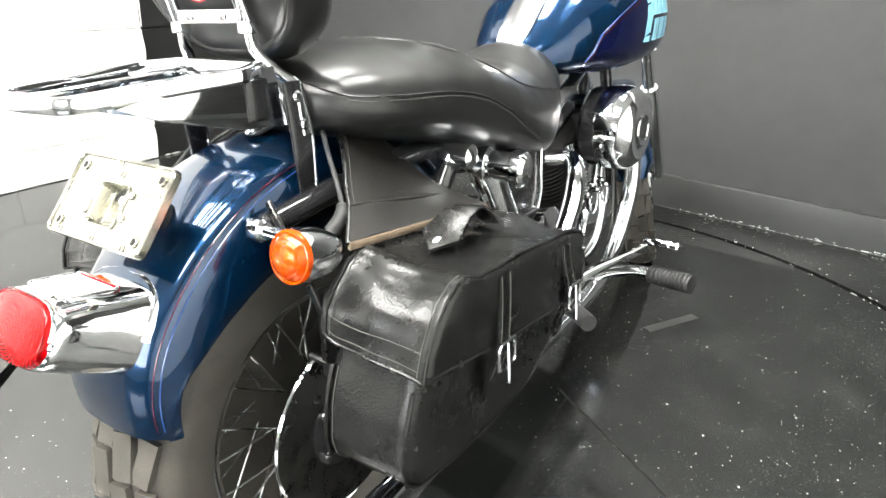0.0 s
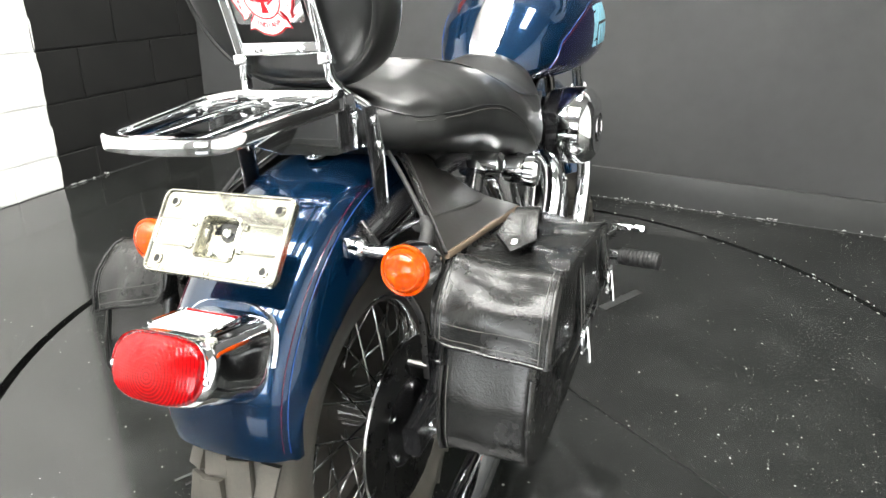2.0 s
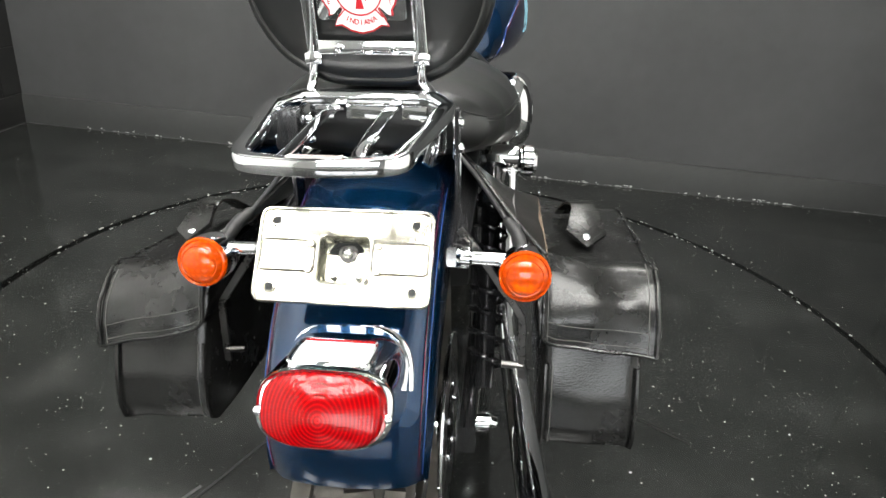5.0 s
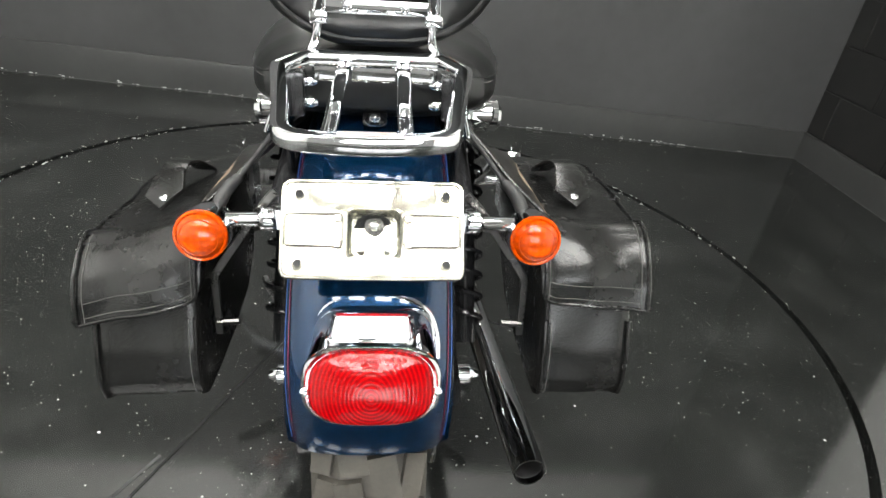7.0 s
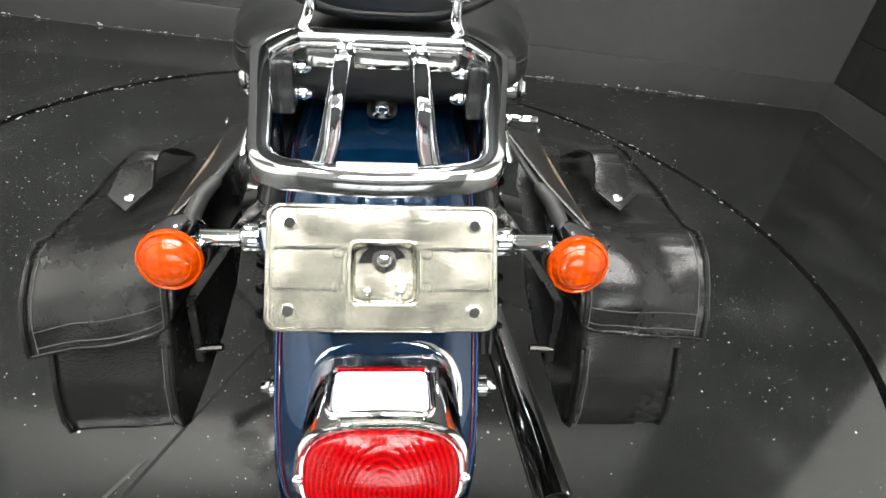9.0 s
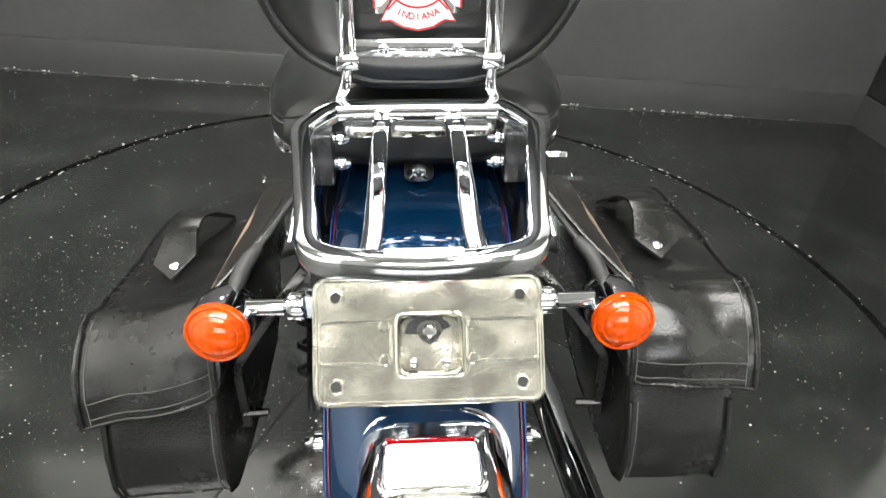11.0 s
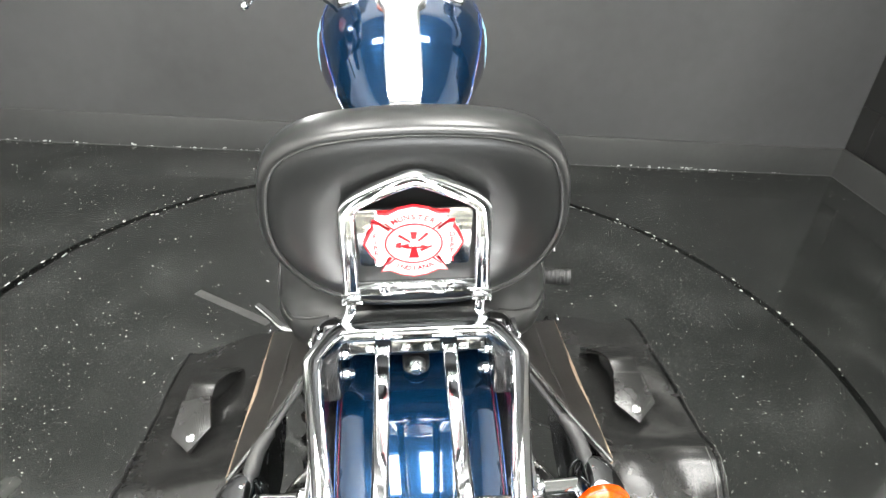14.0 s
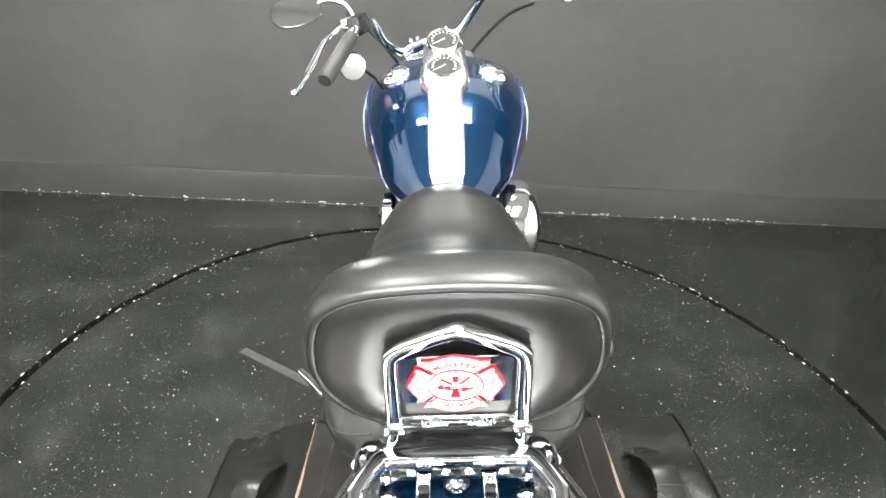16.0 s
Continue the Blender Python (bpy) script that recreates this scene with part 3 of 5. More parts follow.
# swingarm, axle, shocks, frame rails
for s in (-1, 1):
    part("swingarm", sweep([(s * 0.128, RA.y - 0.05, RA.z), (s * 0.128, 1.4, 0.36), (s * 0.115, 1.62, 0.38)], 0, 12, flat=(0.03, 0.055)), BLACK_PAINT, bike)
    part("axle_nut", lathe([(0.011, 0), (0.017, 0.001), (0.017, 0.02), (0.012, 0.024), (0.008, 0.034), (0.002, 0.035)], RA + V(s * 0.142, 0, 0), (s, 0, 0), 12), CHROME, bike, "chrome axle nut")
    a, b = V(s * 0.150, 1.14, 0.40), V(s * 0.150, 1.36, 0.715)
    shock = part("shock_absorber", sweep([a, b], 0.017, 14), BLACK_PAINT, bike, "black coil-over rear shock absorber")
    d, turns = b - a, 9
    u = d.normalized().cross(V(1, 0, 0)).normalized()
    coil = [a + d * (0.08 + 0.84 * i / (turns * 12)) + (u * math.cos(2 * math.pi * i / 12) + V(1, 0, 0) * math.sin(2 * math.pi * i / 12)) * 0.027 for i in range(turns * 12 + 1)]
    part("spring", sweep(coil, 0.0048, 8), BLACK_PAINT, shock, "black coil spring")
    part("shock_cap", lathe([(0.012, -0.01), (0.03, -0.008), (0.03, 0.006), (0.012, 0.012)], b, d, 20), CHROME, shock)
    part("shock_bolt", lathe([(0.013, -0.02), (0.02, -0.018), (0.022, 0.0), (0.02, 0.028), (0.008, 0.034)], b + V(s * 0.015, 0, 0.012), (s, 0, 0), 18), CHROME, shock)
    part("frame_rail", sweep(curve_points([(s * 0.115, 1.0, 0.70), (s * 0.115, 1.3, 0.735), (s * 0.10, 1.6, 0.70), (s * 0.07, 2.0, 0.76), (s * 0.03, 2.3, 0.90)]), 0.017, 12), BLACK_PAINT, bike)
    part("lower_rail", sweep(curve_points([(s * 0.12, 1.5, 0.60), (s * 0.13, 1.6, 0.28), (s * 0.13, 1.8, 0.20), (s * 0.12, 2.2, 0.21), (s * 0.07, 2.36, 0.45), (s * 0.03, 2.34, 0.80)]), 0.017, 12), BLACK_PAINT, bike)
    strut = part("fender_strut", sweep(curve_points([(s * 0.112, 0.985, 0.703), (s * 0.112, 1.06, 0.700), (s * 0.112, 1.15, 0.700), (s * 0.112, 1.36, 0.735)]), 0, 12, flat=(0.016, 0.026)), CHROME, bike, "chrome fender strut")
    part("strut_bolt", lathe([(0.011, 0), (0.011, 0.006), (0.005, 0.010)], (s * 0.120, 1.03, 0.70), (s, 0, 0), 12), CHROME, strut)
    # chrome mount that stands out under the seat
    mount = part("passenger_peg_mount", lathe([(0.026, 0.0), (0.034, 0.006), (0.034, 0.028), (0.026, 0.033), (0.026, 0.07), (0.031, 0.074), (0.031, 0.092), (0.025, 0.099), (0.002, 0.101)], (s * 0.130, 1.475, 0.690), (s, 0.1, -0.06), 24), CHROME, bike, "chrome lateral mount under the seat")
    part("mount_stem", sweep(curve_points([(s * 0.145, 1.475, 0.69), (s * 0.15, 1.50, 0.64), (s * 0.15, 1.55, 0.56)]), [0.033] * 5 + [0.031] * 8, 14), CHROME, mount)

# ---- number plate holder ----
PU = V(0, 0.62, 0.784).normalized()
PM = frame_matrix(V(0.004, 0.878, 0.748), (1, 0, 0), PU)
PW, PH = 0.192, 0.106
bracket = part("plate_holder", prism_hole(rrect(PW, PH, 0.011), rrect(0.054, 0.050, 0.007, 5, 0.001, -0.004), PM @ Matrix.Translation((0, 0, -0.007)), 0.007), BRIGHT_METAL, bike, "worn cast metal number plate holder with no plate")
part("rim_bead", sweep([PM @ V(x, y, 0.0005) for x, y in rrect(PW - 0.004, PH - 0.004, 0.010, 6)], 0.0021, 8, closed=True), BRIGHT_METAL, bracket)
for sx in (-1, 1):
    part("raised_panel", sweep([PM @ V(x, y, 0.0003) for x, y in rrect(0.060, 0.034, 0.005, 4, sx * 0.0615, -0.001)], 0.0015, 6, closed=True), BRIGHT_METAL, bracket)
    for sy in (-1, 1):
        hole = PM @ V(sx * 0.077, sy * 0.0365, 0.0)
        part("screw_hole", lathe([(0.0065, 0), (0.0068, 0.0018), (0.0045, 0.002), (0.004, 0.0008)], hole, PM.to_3x3() @ V(0, 0, 1), 18), BRIGHT_METAL, bracket)
        # no real depth here: a black disc gives the hole its shade
        part("hole_shadow", lathe([(0.0001, 0.0009), (0.0042, 0.0010), (0.0042, 0.0012), (0.0001, 0.0012)], hole, PM.to_3x3() @ V(0, 0, 1), 14), GAP, bracket, "black disc for the shade inside a screw hole")
        part("boss", lathe([(0.0048, 0), (0.0048, 0.002), (0.0035, 0.003), (0.0001, 0.003)], PM @ V(sx * 0.037, sy * 0.014 - 0.002, 0), PM.to_3x3() @ V(0, 0, 1), 14), BRIGHT_METAL, bracket)
part("centre_well", loft([[PM @ V(x, y, d) for x, y in rrect(w + 0.004, w, min(0.007, w * 0.4), 5, 0.001, -0.004)] for w, d in ((0.0545, 0.0002), (0.0545, 0.0018), (0.0510, 0.0024), (0.0485, 0.0), (0.0465, -0.0155), (0.044, -0.0175), (0.02, -0.0178), (0.0006, -0.0178))], cap=False), BRIGHT_METAL, bracket, "recessed square well", sharp=30)
part("bolt_washer", lathe([(0.0105, 0.0), (0.0105, 0.0012), (0.006, 0.0016), (0.0005, 0.0016)], PM @ V(0.001, 0.007, -0.0178), PM.to_3x3() @ V(0, 0, 1), 18), DARK_STEEL, bracket)
for x, y in ((-0.010, 0.047), (0.0, -0.047), (0.088, 0.018), (0.062, -0.047), (-0.068, -0.046), (0.003, 0.034)):
    part("cast_ring", lathe([(0.0040, 0.0), (0.0040, 0.0009), (0.0030, 0.0009), (0.0028, 0.0001)], PM @ V(x, y, 0), PM.to_3x3() @ V(0, 0, 1), 16, cap=False), BRIGHT_METAL, bracket)
for x, y, r in ((0.0, 0.007, 0.0062), (-0.014, -0.020, 0.004), (0.014, -0.020, 0.004)):
    part("bolt", lathe([(r, 0.0), (r, 0.004), (r * 0.7, 0.0062), (0.0005, 0.0066)], PM @ V(x + 0.001, y, -0.0172), PM.to_3x3() @ V(0, 0, 1), 12), CHROME, bracket)
part("holder_stem", sweep([PM @ V(0, 0.0, -0.0185), V(0.003, 0.945, 0.705)], 0.022, 14), BLACK_PAINT, bracket)

# ---- tail light ----
LN = V(0, -0.87, 0.49).normalized()
LU = V(0, 0.49, 0.87).normalized()
LC = V(0.006, 0.755, 0.631)


def tail_outline(w, h, lift=0.0, n=44, square=1.0):
    """A wide shield: nearly flat sides, domed top, fuller bottom; square=0 gives an ellipse."""
    out = []
    for i in range(n):
        a = 2 * math.pi * i / n
        c, s = math.cos(a), math.sin(a)
        x = math.copysign(abs(c) ** (1 - 0.38 * square), c) * w * (1 - 0.07 * min(s, 0) ** 2)
        y = math.copysign(abs(s) ** (1 - 0.28 * square), s) * h + lift
        out.append((x, y))
    return out


def tail_ring(w, h, d, lift=0.0, square=1.0):
    m = frame_matrix(LC - LN * d, (1, 0, 0), LU)
    return [m @ V(x, y, 0) for x, y in tail_outline(w, h, lift, square=square)]


SHELL = [(0.0610, -0.0270, 0.0442, -0.001), (0.0640, -0.0285, 0.0462, -0.0025), (0.0680, -0.0300, 0.0478, 0.001), (0.0690, -0.0305, 0.0490, 0.006), (0.0672, -0.0305, 0.0520, 0.014), (0.0665, -0.0305, 0.0590, 0.035), (0.0665, -0.030, 0.0690, 0.065), (0.0680, -0.030, 0.0775, 0.088), (0.0700, -0.030, 0.0830, 0.102), (0.0725, -0.030, 0.0855, 0.128)]
tail = part("tail_light", loft([tail_ring(w, (hi - lo) / 2, d, (hi + lo) / 2, 1.0 + 0.35 * min(1.0, max(0.0, d / 0.03))) for w, lo, hi, d in SHELL]), CHROME, bike, "chrome tail light housing with a red lens", sharp=50)
lens = part("lens", loft([tail_ring(0.0612, 0.0365, 0.001, 0.0080), tail_ring(0.0606, 0.0362, -0.006, 0.0080), tail_ring(0.0585, 0.0345, -0.0090, 0.0080)] + [tail_ring(0.0572 * k, 0.0336 * k, -0.0096 - 0.009 * (1 - k * k), 0.0080, square=0.3 + 0.7 * k ** 2) for k in [1 - j / 20 for j in range(20)]]), RED, tail, "ribbed red lens", sharp=60)
LM = frame_matrix(LC, (1, 0, 0), LU)
part("visor", loft([[LM @ V(x * k, y * k, d) for k, d in ((1.0, -0.012), (1.010, 0.001), (1.012, 0.006), (1.006, 0.0066), (1.0, 0.006), (0.992, 0.001), (0.985, -0.012))] for x, y in tail_outline(0.0640, 0.0375, 0.0090)[0:23]]), CHROME, tail, "chrome visor over the lens", sharp=50)
part("fender_band", loft([[LM @ V(x * 1.05 * k, (y + 0.020) * k, d) for k, d in ((0.955, -0.094), (0.985, -0.096), (1.0, -0.100), (1.0, -0.124), (0.93, -0.124), (0.93, -0.096))] for x, y in tail_outline(0.0720, 0.0730)[0:23]]), CHROME, tail, "chrome mounting band", sharp=40)
WM = LM @ frame_matrix(V(-0.002, 0.0600, -0.0400), (1, 0, 0), (0, 0.021, -0.055))
part("plate_light_window", prism(rrect(0.078, 0.050, 0.006, 4), WM @ Matrix.Translation((0, 0, -0.006)), 0.008, 0.001), CLEAR_WINDOW, tail, "clear window for lighting the plate")
part("window_edge", box((0, 0, 0), (0.078, 0.005, 0.004), 0.001, WM @ Matrix.Translation((0, 0.029, 0.001))), RED, tail, "red strip")
part("window_frame", sweep([WM @ V(x, y, 0.001) for x, y in rrect(0.085, 0.059, 0.008, 4)], 0.0022, 8, closed=True), CHROME, tail)
for s in (-1, 1):
    part("lens_screw", lathe([(0.0045, 0), (0.0045, 0.002), (0.003, 0.0032), (0.0005, 0.0034)], LM @ V(s * 0.0642, 0.004, 0.0015), LN, 12), CHROME, tail)

# ---- turn signals ----
for s in (-1, 1):
    c = V(s * 0.201, 0.972, 0.690)
    ax = V(0, -0.985, 0.17)
    sig = part("turn_signal", lathe([(r * 0.92, h * 0.95) for r, h in [(0.004, -0.070), (0.015, -0.068), (0.025, -0.058), (0.0315, -0.042), (0.0348, -0.022), (0.0350, 0.0), (0.0345, 0.006), (0.030, 0.007)]], c, ax, 40), CHROME, bike, "chrome bullet turn signal with amber lens")
    glass = part("lens", lathe([(r * 0.92, h * 0.95) for r, h in [(0.0335, 0.004), (0.0347, 0.006), (0.0347, 0.010), (0.0335, 0.0128), (0.0315, 0.0136), (0.0300, 0.0126), (0.0285, 0.0150), (0.0245, 0.0188), (0.0235, 0.0186), (0.0225, 0.0200), (0.015, 0.0236), (0.007, 0.0252), (0.0005, 0.0256)]], c, ax, 44), AMBER, sig, "amber lens")
    part("stalk", sweep([(s * 0.118, 0.985, 0.704), (s * 0.185, 0.992, 0.699)], 0.0088, 16), CHROME, sig, "chrome stalk")
    part("stalk_collar", lathe([(0.013, 0), (0.0145, 0.003), (0.0145, 0.016), (0.011, 0.020)], (s * 0.116, 0.985, 0.704), (s, 0.1, -0.05), 18), CHROME, sig)
    part("wire_boot", sweep(curve_points([c + V(-s * 0.004, 0.055, 0.006), (s * 0.190, 1.058, 0.709), (s * 0.175, 1.078, 0.721), (s * 0.155, 1.092, 0.745), (s * 0.134, 1.104, 0.770), (s * 0.105, 1.125, 0.797)]), [0.0095] * 5 + [0.009] * 4 + [0.0075] * 3 + [0.0034] * 19, 12), RUBBER_GRIP, sig, "black rubber sleeve")
    part("bag_support", sweep(curve_points([(s * 0.118, 1.01, 0.730), (s * 0.135, 1.006, 0.712), (s * 0.170, 1.003, 0.662), (s * 0.197, 1.0, 0.622), (s * 0.2025, 1.0, 0.606), (s * 0.204, 1.0, 0.560), (s * 0.205, 1.0, 0.522)], 5), 0, 10, flat=(0.010, 0.006), up=(0, 1, 0)), DARK_STEEL, bike, "bent steel saddlebag support rod")
    part("support_bolt", sweep([(s * 0.206, 1.0, 0.54), (s * 0.178, 1.0, 0.542)], 0.005, 8), DARK_STEEL, bike)

# ---- luggage rack ----
def rack_z(y):
    return 0.866 + (y - 0.82) * 0.075


def rack_outline():
    """Half the rack's outline from the middle of the back bar round to the middle of the front bar."""
    half = [(0.0, 0.813), (0.045, 0.817), (0.067, 0.823), (0.078, 0.838), (0.083, 0.872), (0.095, 0.95), (0.103, 0.998), (0.101, 1.013), (0.083, 1.045), (0.072, 1.051), (0.04, 1.052)]
    return half + [(0.0, 1.052)] + [(-x, y) for x, y in half[:0:-1]]


line = curve_points([V(x, y, rack_z(y)) for x, y in rack_outline()], 3, closed=True)
rack = part("luggage_rack", sweep(line, 0, 12, closed=True, flat=(0.0175, 0.0175)), CHROME, bike, "chrome luggage rack with two slats", sharp=45)
for s in (-1, 1):
    part("slat", sweep(curve_points([(s * 0.037, 0.820, rack_z(0.82) + 0.002), (s * 0.0345, 0.855, rack_z(0.855)), (s * 0.0345, 0.93, rack_z(0.93) - 0.001), (s * 0.0345, 1.01, rack_z(1.01) - 0.004), (s * 0.0345, 1.040, rack_z(1.04) - 0.012)]), 0, 12, flat=(0.0145, 0.006)), CHROME, rack)
    part("screw", lathe([(0.004, 0), (0.004, 0.0025), (0.0005, 0.003)], (s * 0.0345, 1.026, rack_z(1.026) - 0.004), (0, -0.2, 1), 12), STEEL, rack)
    side = [(0.856, 0.860), (0.99, 0.884), (1.06, 0.886), (1.066, 0.856), (1.085, 0.835), (1.085, 0.812), (1.0, 0.818), (0.90, 0.842)]
    plate = part("side_plate", prism(side, frame_matrix(V(s * 0.0945, 0, 0), (0, 1, 0), (0, 0, 1)) @ Matrix.Translation((0, 0, -0.002)), 0.004, 0.0012), CHROME, rack, "chrome rack side plate")
    part("latch_block", box((s * 0.089, 1.03, 0.849), (0.020, 0.034, 0.052), 0.004), BLACK_PAINT, rack)
    for y, z in ((1.045, 0.832), (1.050, 0.856)):
        part("nut", lathe([(0.0065, 0), (0.0065, 0.006), (0.003, 0.012), (0.0005, 0.012)], (s * 0.0785, y, z), (-s, 0, 0), 10), CHROME, rack)
for x, w in ((-0.057, 0.030), (0.0, 0.053), (0.059, 0.032)):
    part("front_lip", box((x, 1.0465, rack_z(1.046) - 0.014), (w, 0.004, 0.022), 0.0018), CHROME, rack, "chrome lip under the front bar")
sticker = part("warning_sticker", box((0, 0.8165, rack_z(0.81) + 0.0094), (0.052, 0.0095, 0.0006), 0.0), PAPER, rack, "white sticker with unreadable print")
for y in (0.8142, 0.8186):
    part("print_line", box((0, y, rack_z(0.81) + 0.0099), (0.044, 0.0018, 0.0005), 0.0), GREY_INK, sticker)
part("seat_tab", prism(rrect(0.032, 0.046, 0.011), frame_matrix(V(0.0, 1.112, 0.7935), (1, 0, 0), (0, 0.96, 0.24)), 0.004, 0.001), BLACK_MATT, bike, "black seat mounting tab")
part("seat_bolt", lathe([(0.013, 0), (0.013, 0.002), (0.008, 0.004), (0.008, 0.009), (0.004, 0.012), (0.0005, 0.0125)], (0.0, 1.098, 0.7930), (0, -0.24, 0.96), 18), CHROME, bike, "chrome seat bolt")

# ---- sissy bar and backrest ----
def lean_y(z):
    return 1.052 - 0.31 * (z - 0.93)


half_bar = [(0.0655, 0.928), (0.0635, 0.98), (0.0615, 1.032), (0.0570, 1.050), (0.034, 1.065), (0.006, 1.0775)]
bar = part("sissy_bar", sweep(curve_points([(0.003 - x, lean_y(z), z) for x, z in half_bar] + [(0.003 + x, lean_y(z), z) for x, z in half_bar[::-1]], 5), 0, 12, flat=(0.0155, 0.009), up=(0, -0.954, -0.3)), CHROME, bike, "chrome sissy bar frame", sharp=45)
for s in (-1, 1):
    part("upright", sweep(curve_points([(s * 0.0655 + 0.003, lean_y(0.93) + 0.002, 0.930), (s * 0.068, 1.058, 0.905), (s * 0.080, 1.072, 0.882), (s * 0.100, 1.088, 0.862), (s * 0.1075, 1.084, 0.845), (s * 0.1075, 1.090, 0.80)], 5), 0, 12, flat=(0.0105, 0.014), up=(0, -0.954, -0.3)), CHROME, bar)
    part("clamp", box((s * 0.0655 + 0.003, lean_y(0.932), 0.930), (0.021, 0.016, 0.014), 0.0025), CHROME, bar)
    blade = [(1.058, 0.868), (1.086, 0.868), (1.099, 0.80), (1.098, 0.70), (1.074, 0.70), (1.066, 0.80)]
    arm = part("side_arm", prism(blade, frame_matrix(V(s * 0.1095 - 0.0025, 0, 0), (0, 1, 0), (0, 0, 1)), 0.005, 0.001), BLACK_PAINT, bar, "black mounting blade")
    part("arm_edge", sweep(curve_points([(s * 0.1095, 1.087, 0.862), (s * 0.1095, 1.100, 0.80), (s * 0.110, 1.100, 0.742), (s * 0.112, 1.100, 0.705)]), 0.0035, 8), CHROME, bar)
    for y, z in ((1.077, 0.849), (1.086, 0.814)):
        part("bolt", lathe([(0.0075, 0), (0.0075, 0.003), (0.005, 0.0055), (0.0005, 0.006)], (s * 0.112, y, z), (s, 0, 0), 14), CHROME, arm)
part("cross_bar", box((0.003, lean_y(0.943) - 0.003, 0.943), (0.116, 0.004, 0.0165), 0.0018), CHROME, bar)
for s in (-1, 1):
    part("cross_screw", lathe([(0.005, 0), (0.005, 0.002), (0.0025, 0.0035), (0.0005, 0.0035)], (s * 0.0325 + 0.003, lean_y(0.943) - 0.006, 0.943), (0, -0.95, -0.3), 12), CHROME, bar)

EU, EN = V(0, -0.31, 0.951).normalized(), V(0, -0.951, -0.31).normalized()
EM = frame_matrix(V(0.001, lean_y(1.0055) - 0.004, 1.006), (1, 0, 0), EU) @ Matrix.Diagonal((0.91, 1.02, 1, 1))


def cross_outline(k, n=14):
    """The four flared arms of a fire service cross, with notched corners."""
    quarter = [(0.050, 0.000), (0.044, 0.014), (0.0395, 0.0205), (0.040, 0.0265), (0.035, 0.0255), (0.0255, 0.0170), (0.0225, 0.0195), (0.0300, 0.0300), (0.0345, 0.0385), (0.0255, 0.0375), (0.0140, 0.0440), (0.0, 0.047)]
    pts = list(quarter)
    pts += [(-x, y) for x, y in quarter[-2::-1]]
    pts += [(x, -y) for x, y in [(-x, y) for x, y in quarter][1:]]
    pts += [(x, -y) for x, y in quarter[-2:0:-1]]
    return [(x * k, y * k) for x, y in pts]


emblem = part("emblem_plate", prism(rrect(0.114, 0.074, 0.006), EM @ Matrix.Translation((0.001, 0.004, -0.003)), 0.002), CHROME, bar, "polished plate behind a red and white fire service cross")
part("cross_border", prism(cross_outline(1.025), EM, 0.0015), RED_ENAMEL, emblem, "red border of the cross")
part("cross_field", prism(cross_outline(0.975), EM @ Matrix.Translation((0, 0, 0.0012)), 0.0008), WHITE_ENAMEL, emblem, "white field of the cross")


def disc(r0, r1, d0, d1, mat, name):
    return part(name, loft([[EM @ V(r * math.cos(t) * 1.1, r * math.sin(t), d) for t in [2 * math.pi * i / 48 for i in range(48)]] for r, d in ((r0, d0), (r0, d1), (r1, d1), (r1, d0))], path_closed=True), mat, emblem)


disc(0.0250, 0.0268, 0.0018, 0.0026, RED_ENAMEL, "red_ring")
disc(0.0001, 0.0250, 0.0014, 0.0022, WHITE_ENAMEL, "white_centre")
for a in (45, 135, 225, 315):
    part("arm_divider", box((0, 0, 0), (0.012, 0.0016, 0.0008), 0.0, EM @ Matrix.Rotation(radians(a), 4, "Z") @ Matrix.Translation((0.0335, 0, 0.0023))), RED_ENAMEL, emblem)
for pts in ([(-0.0035, 0.016), (0.0035, 0.016), (0.0022, 0.007), (-0.0022, 0.007)], [(-0.0025, -0.006), (0.0025, -0.006), (0.0055, -0.019), (-0.0055, -0.019)],
            [(-0.019, -0.004), (-0.013, -0.005), (-0.0125, 0.003), (-0.018, 0.001)], [(-0.013, -0.0015), (-0.004, 0.001), (-0.004, -0.001), (-0.013, -0.0035)],
            [(0.013, 0.015), (0.0155, 0.013), (0.004, 0.002), (0.003, 0.004)], [(-0.014, 0.013), (-0.016, 0.011), (-0.004, 0.002), (-0.003, 0.004)],
            [(0.006, -0.008), (0.018, -0.002), (0.019, -0.004), (0.008, -0.010)], [(-0.006, -0.003), (0.008, -0.003), (0.013, -0.006), (-0.008, -0.006)]):
    part("tool_mark", prism(pts, EM @ Matrix.Translation((0, 0, 0.0022)), 0.0005), RED_ENAMEL, emblem)
part("helmet", loft([[EM @ V(0.001 + 0.0062 * k * math.cos(t), -0.0012 + 0.0055 * k * max(math.sin(t), -0.25), d) for t in [2 * math.pi * i / 24 for i in range(24)]] for k, d in ((1.0, 0.0024), (0.95, 0.0032), (0.5, 0.0038))]), WHITE_ENAMEL, emblem, "white helmet")
part("helmet_brim", loft([[EM @ V(0.001 + 0.0125 * math.cos(t), -0.0035 + 0.0022 * math.sin(t), d) for t in [2 * math.pi * i / 24 for i in range(24)]] for d in (0.0024, 0.0030)]), RED_ENAMEL, emblem)
for x in (-0.003, 0.001, 0.005):
    part("helmet_rib", box((0, 0, 0), (0.0007, 0.0058, 0.0006), 0.0, EM @ Matrix.Translation((x, 0.0012, 0.0039)) @ Matrix.Rotation((0.001 - x) * 60, 4, "Z")), GREY_INK, emblem)
TEXT_IN = EM @ Matrix.Translation((0, 0, 0.0023))
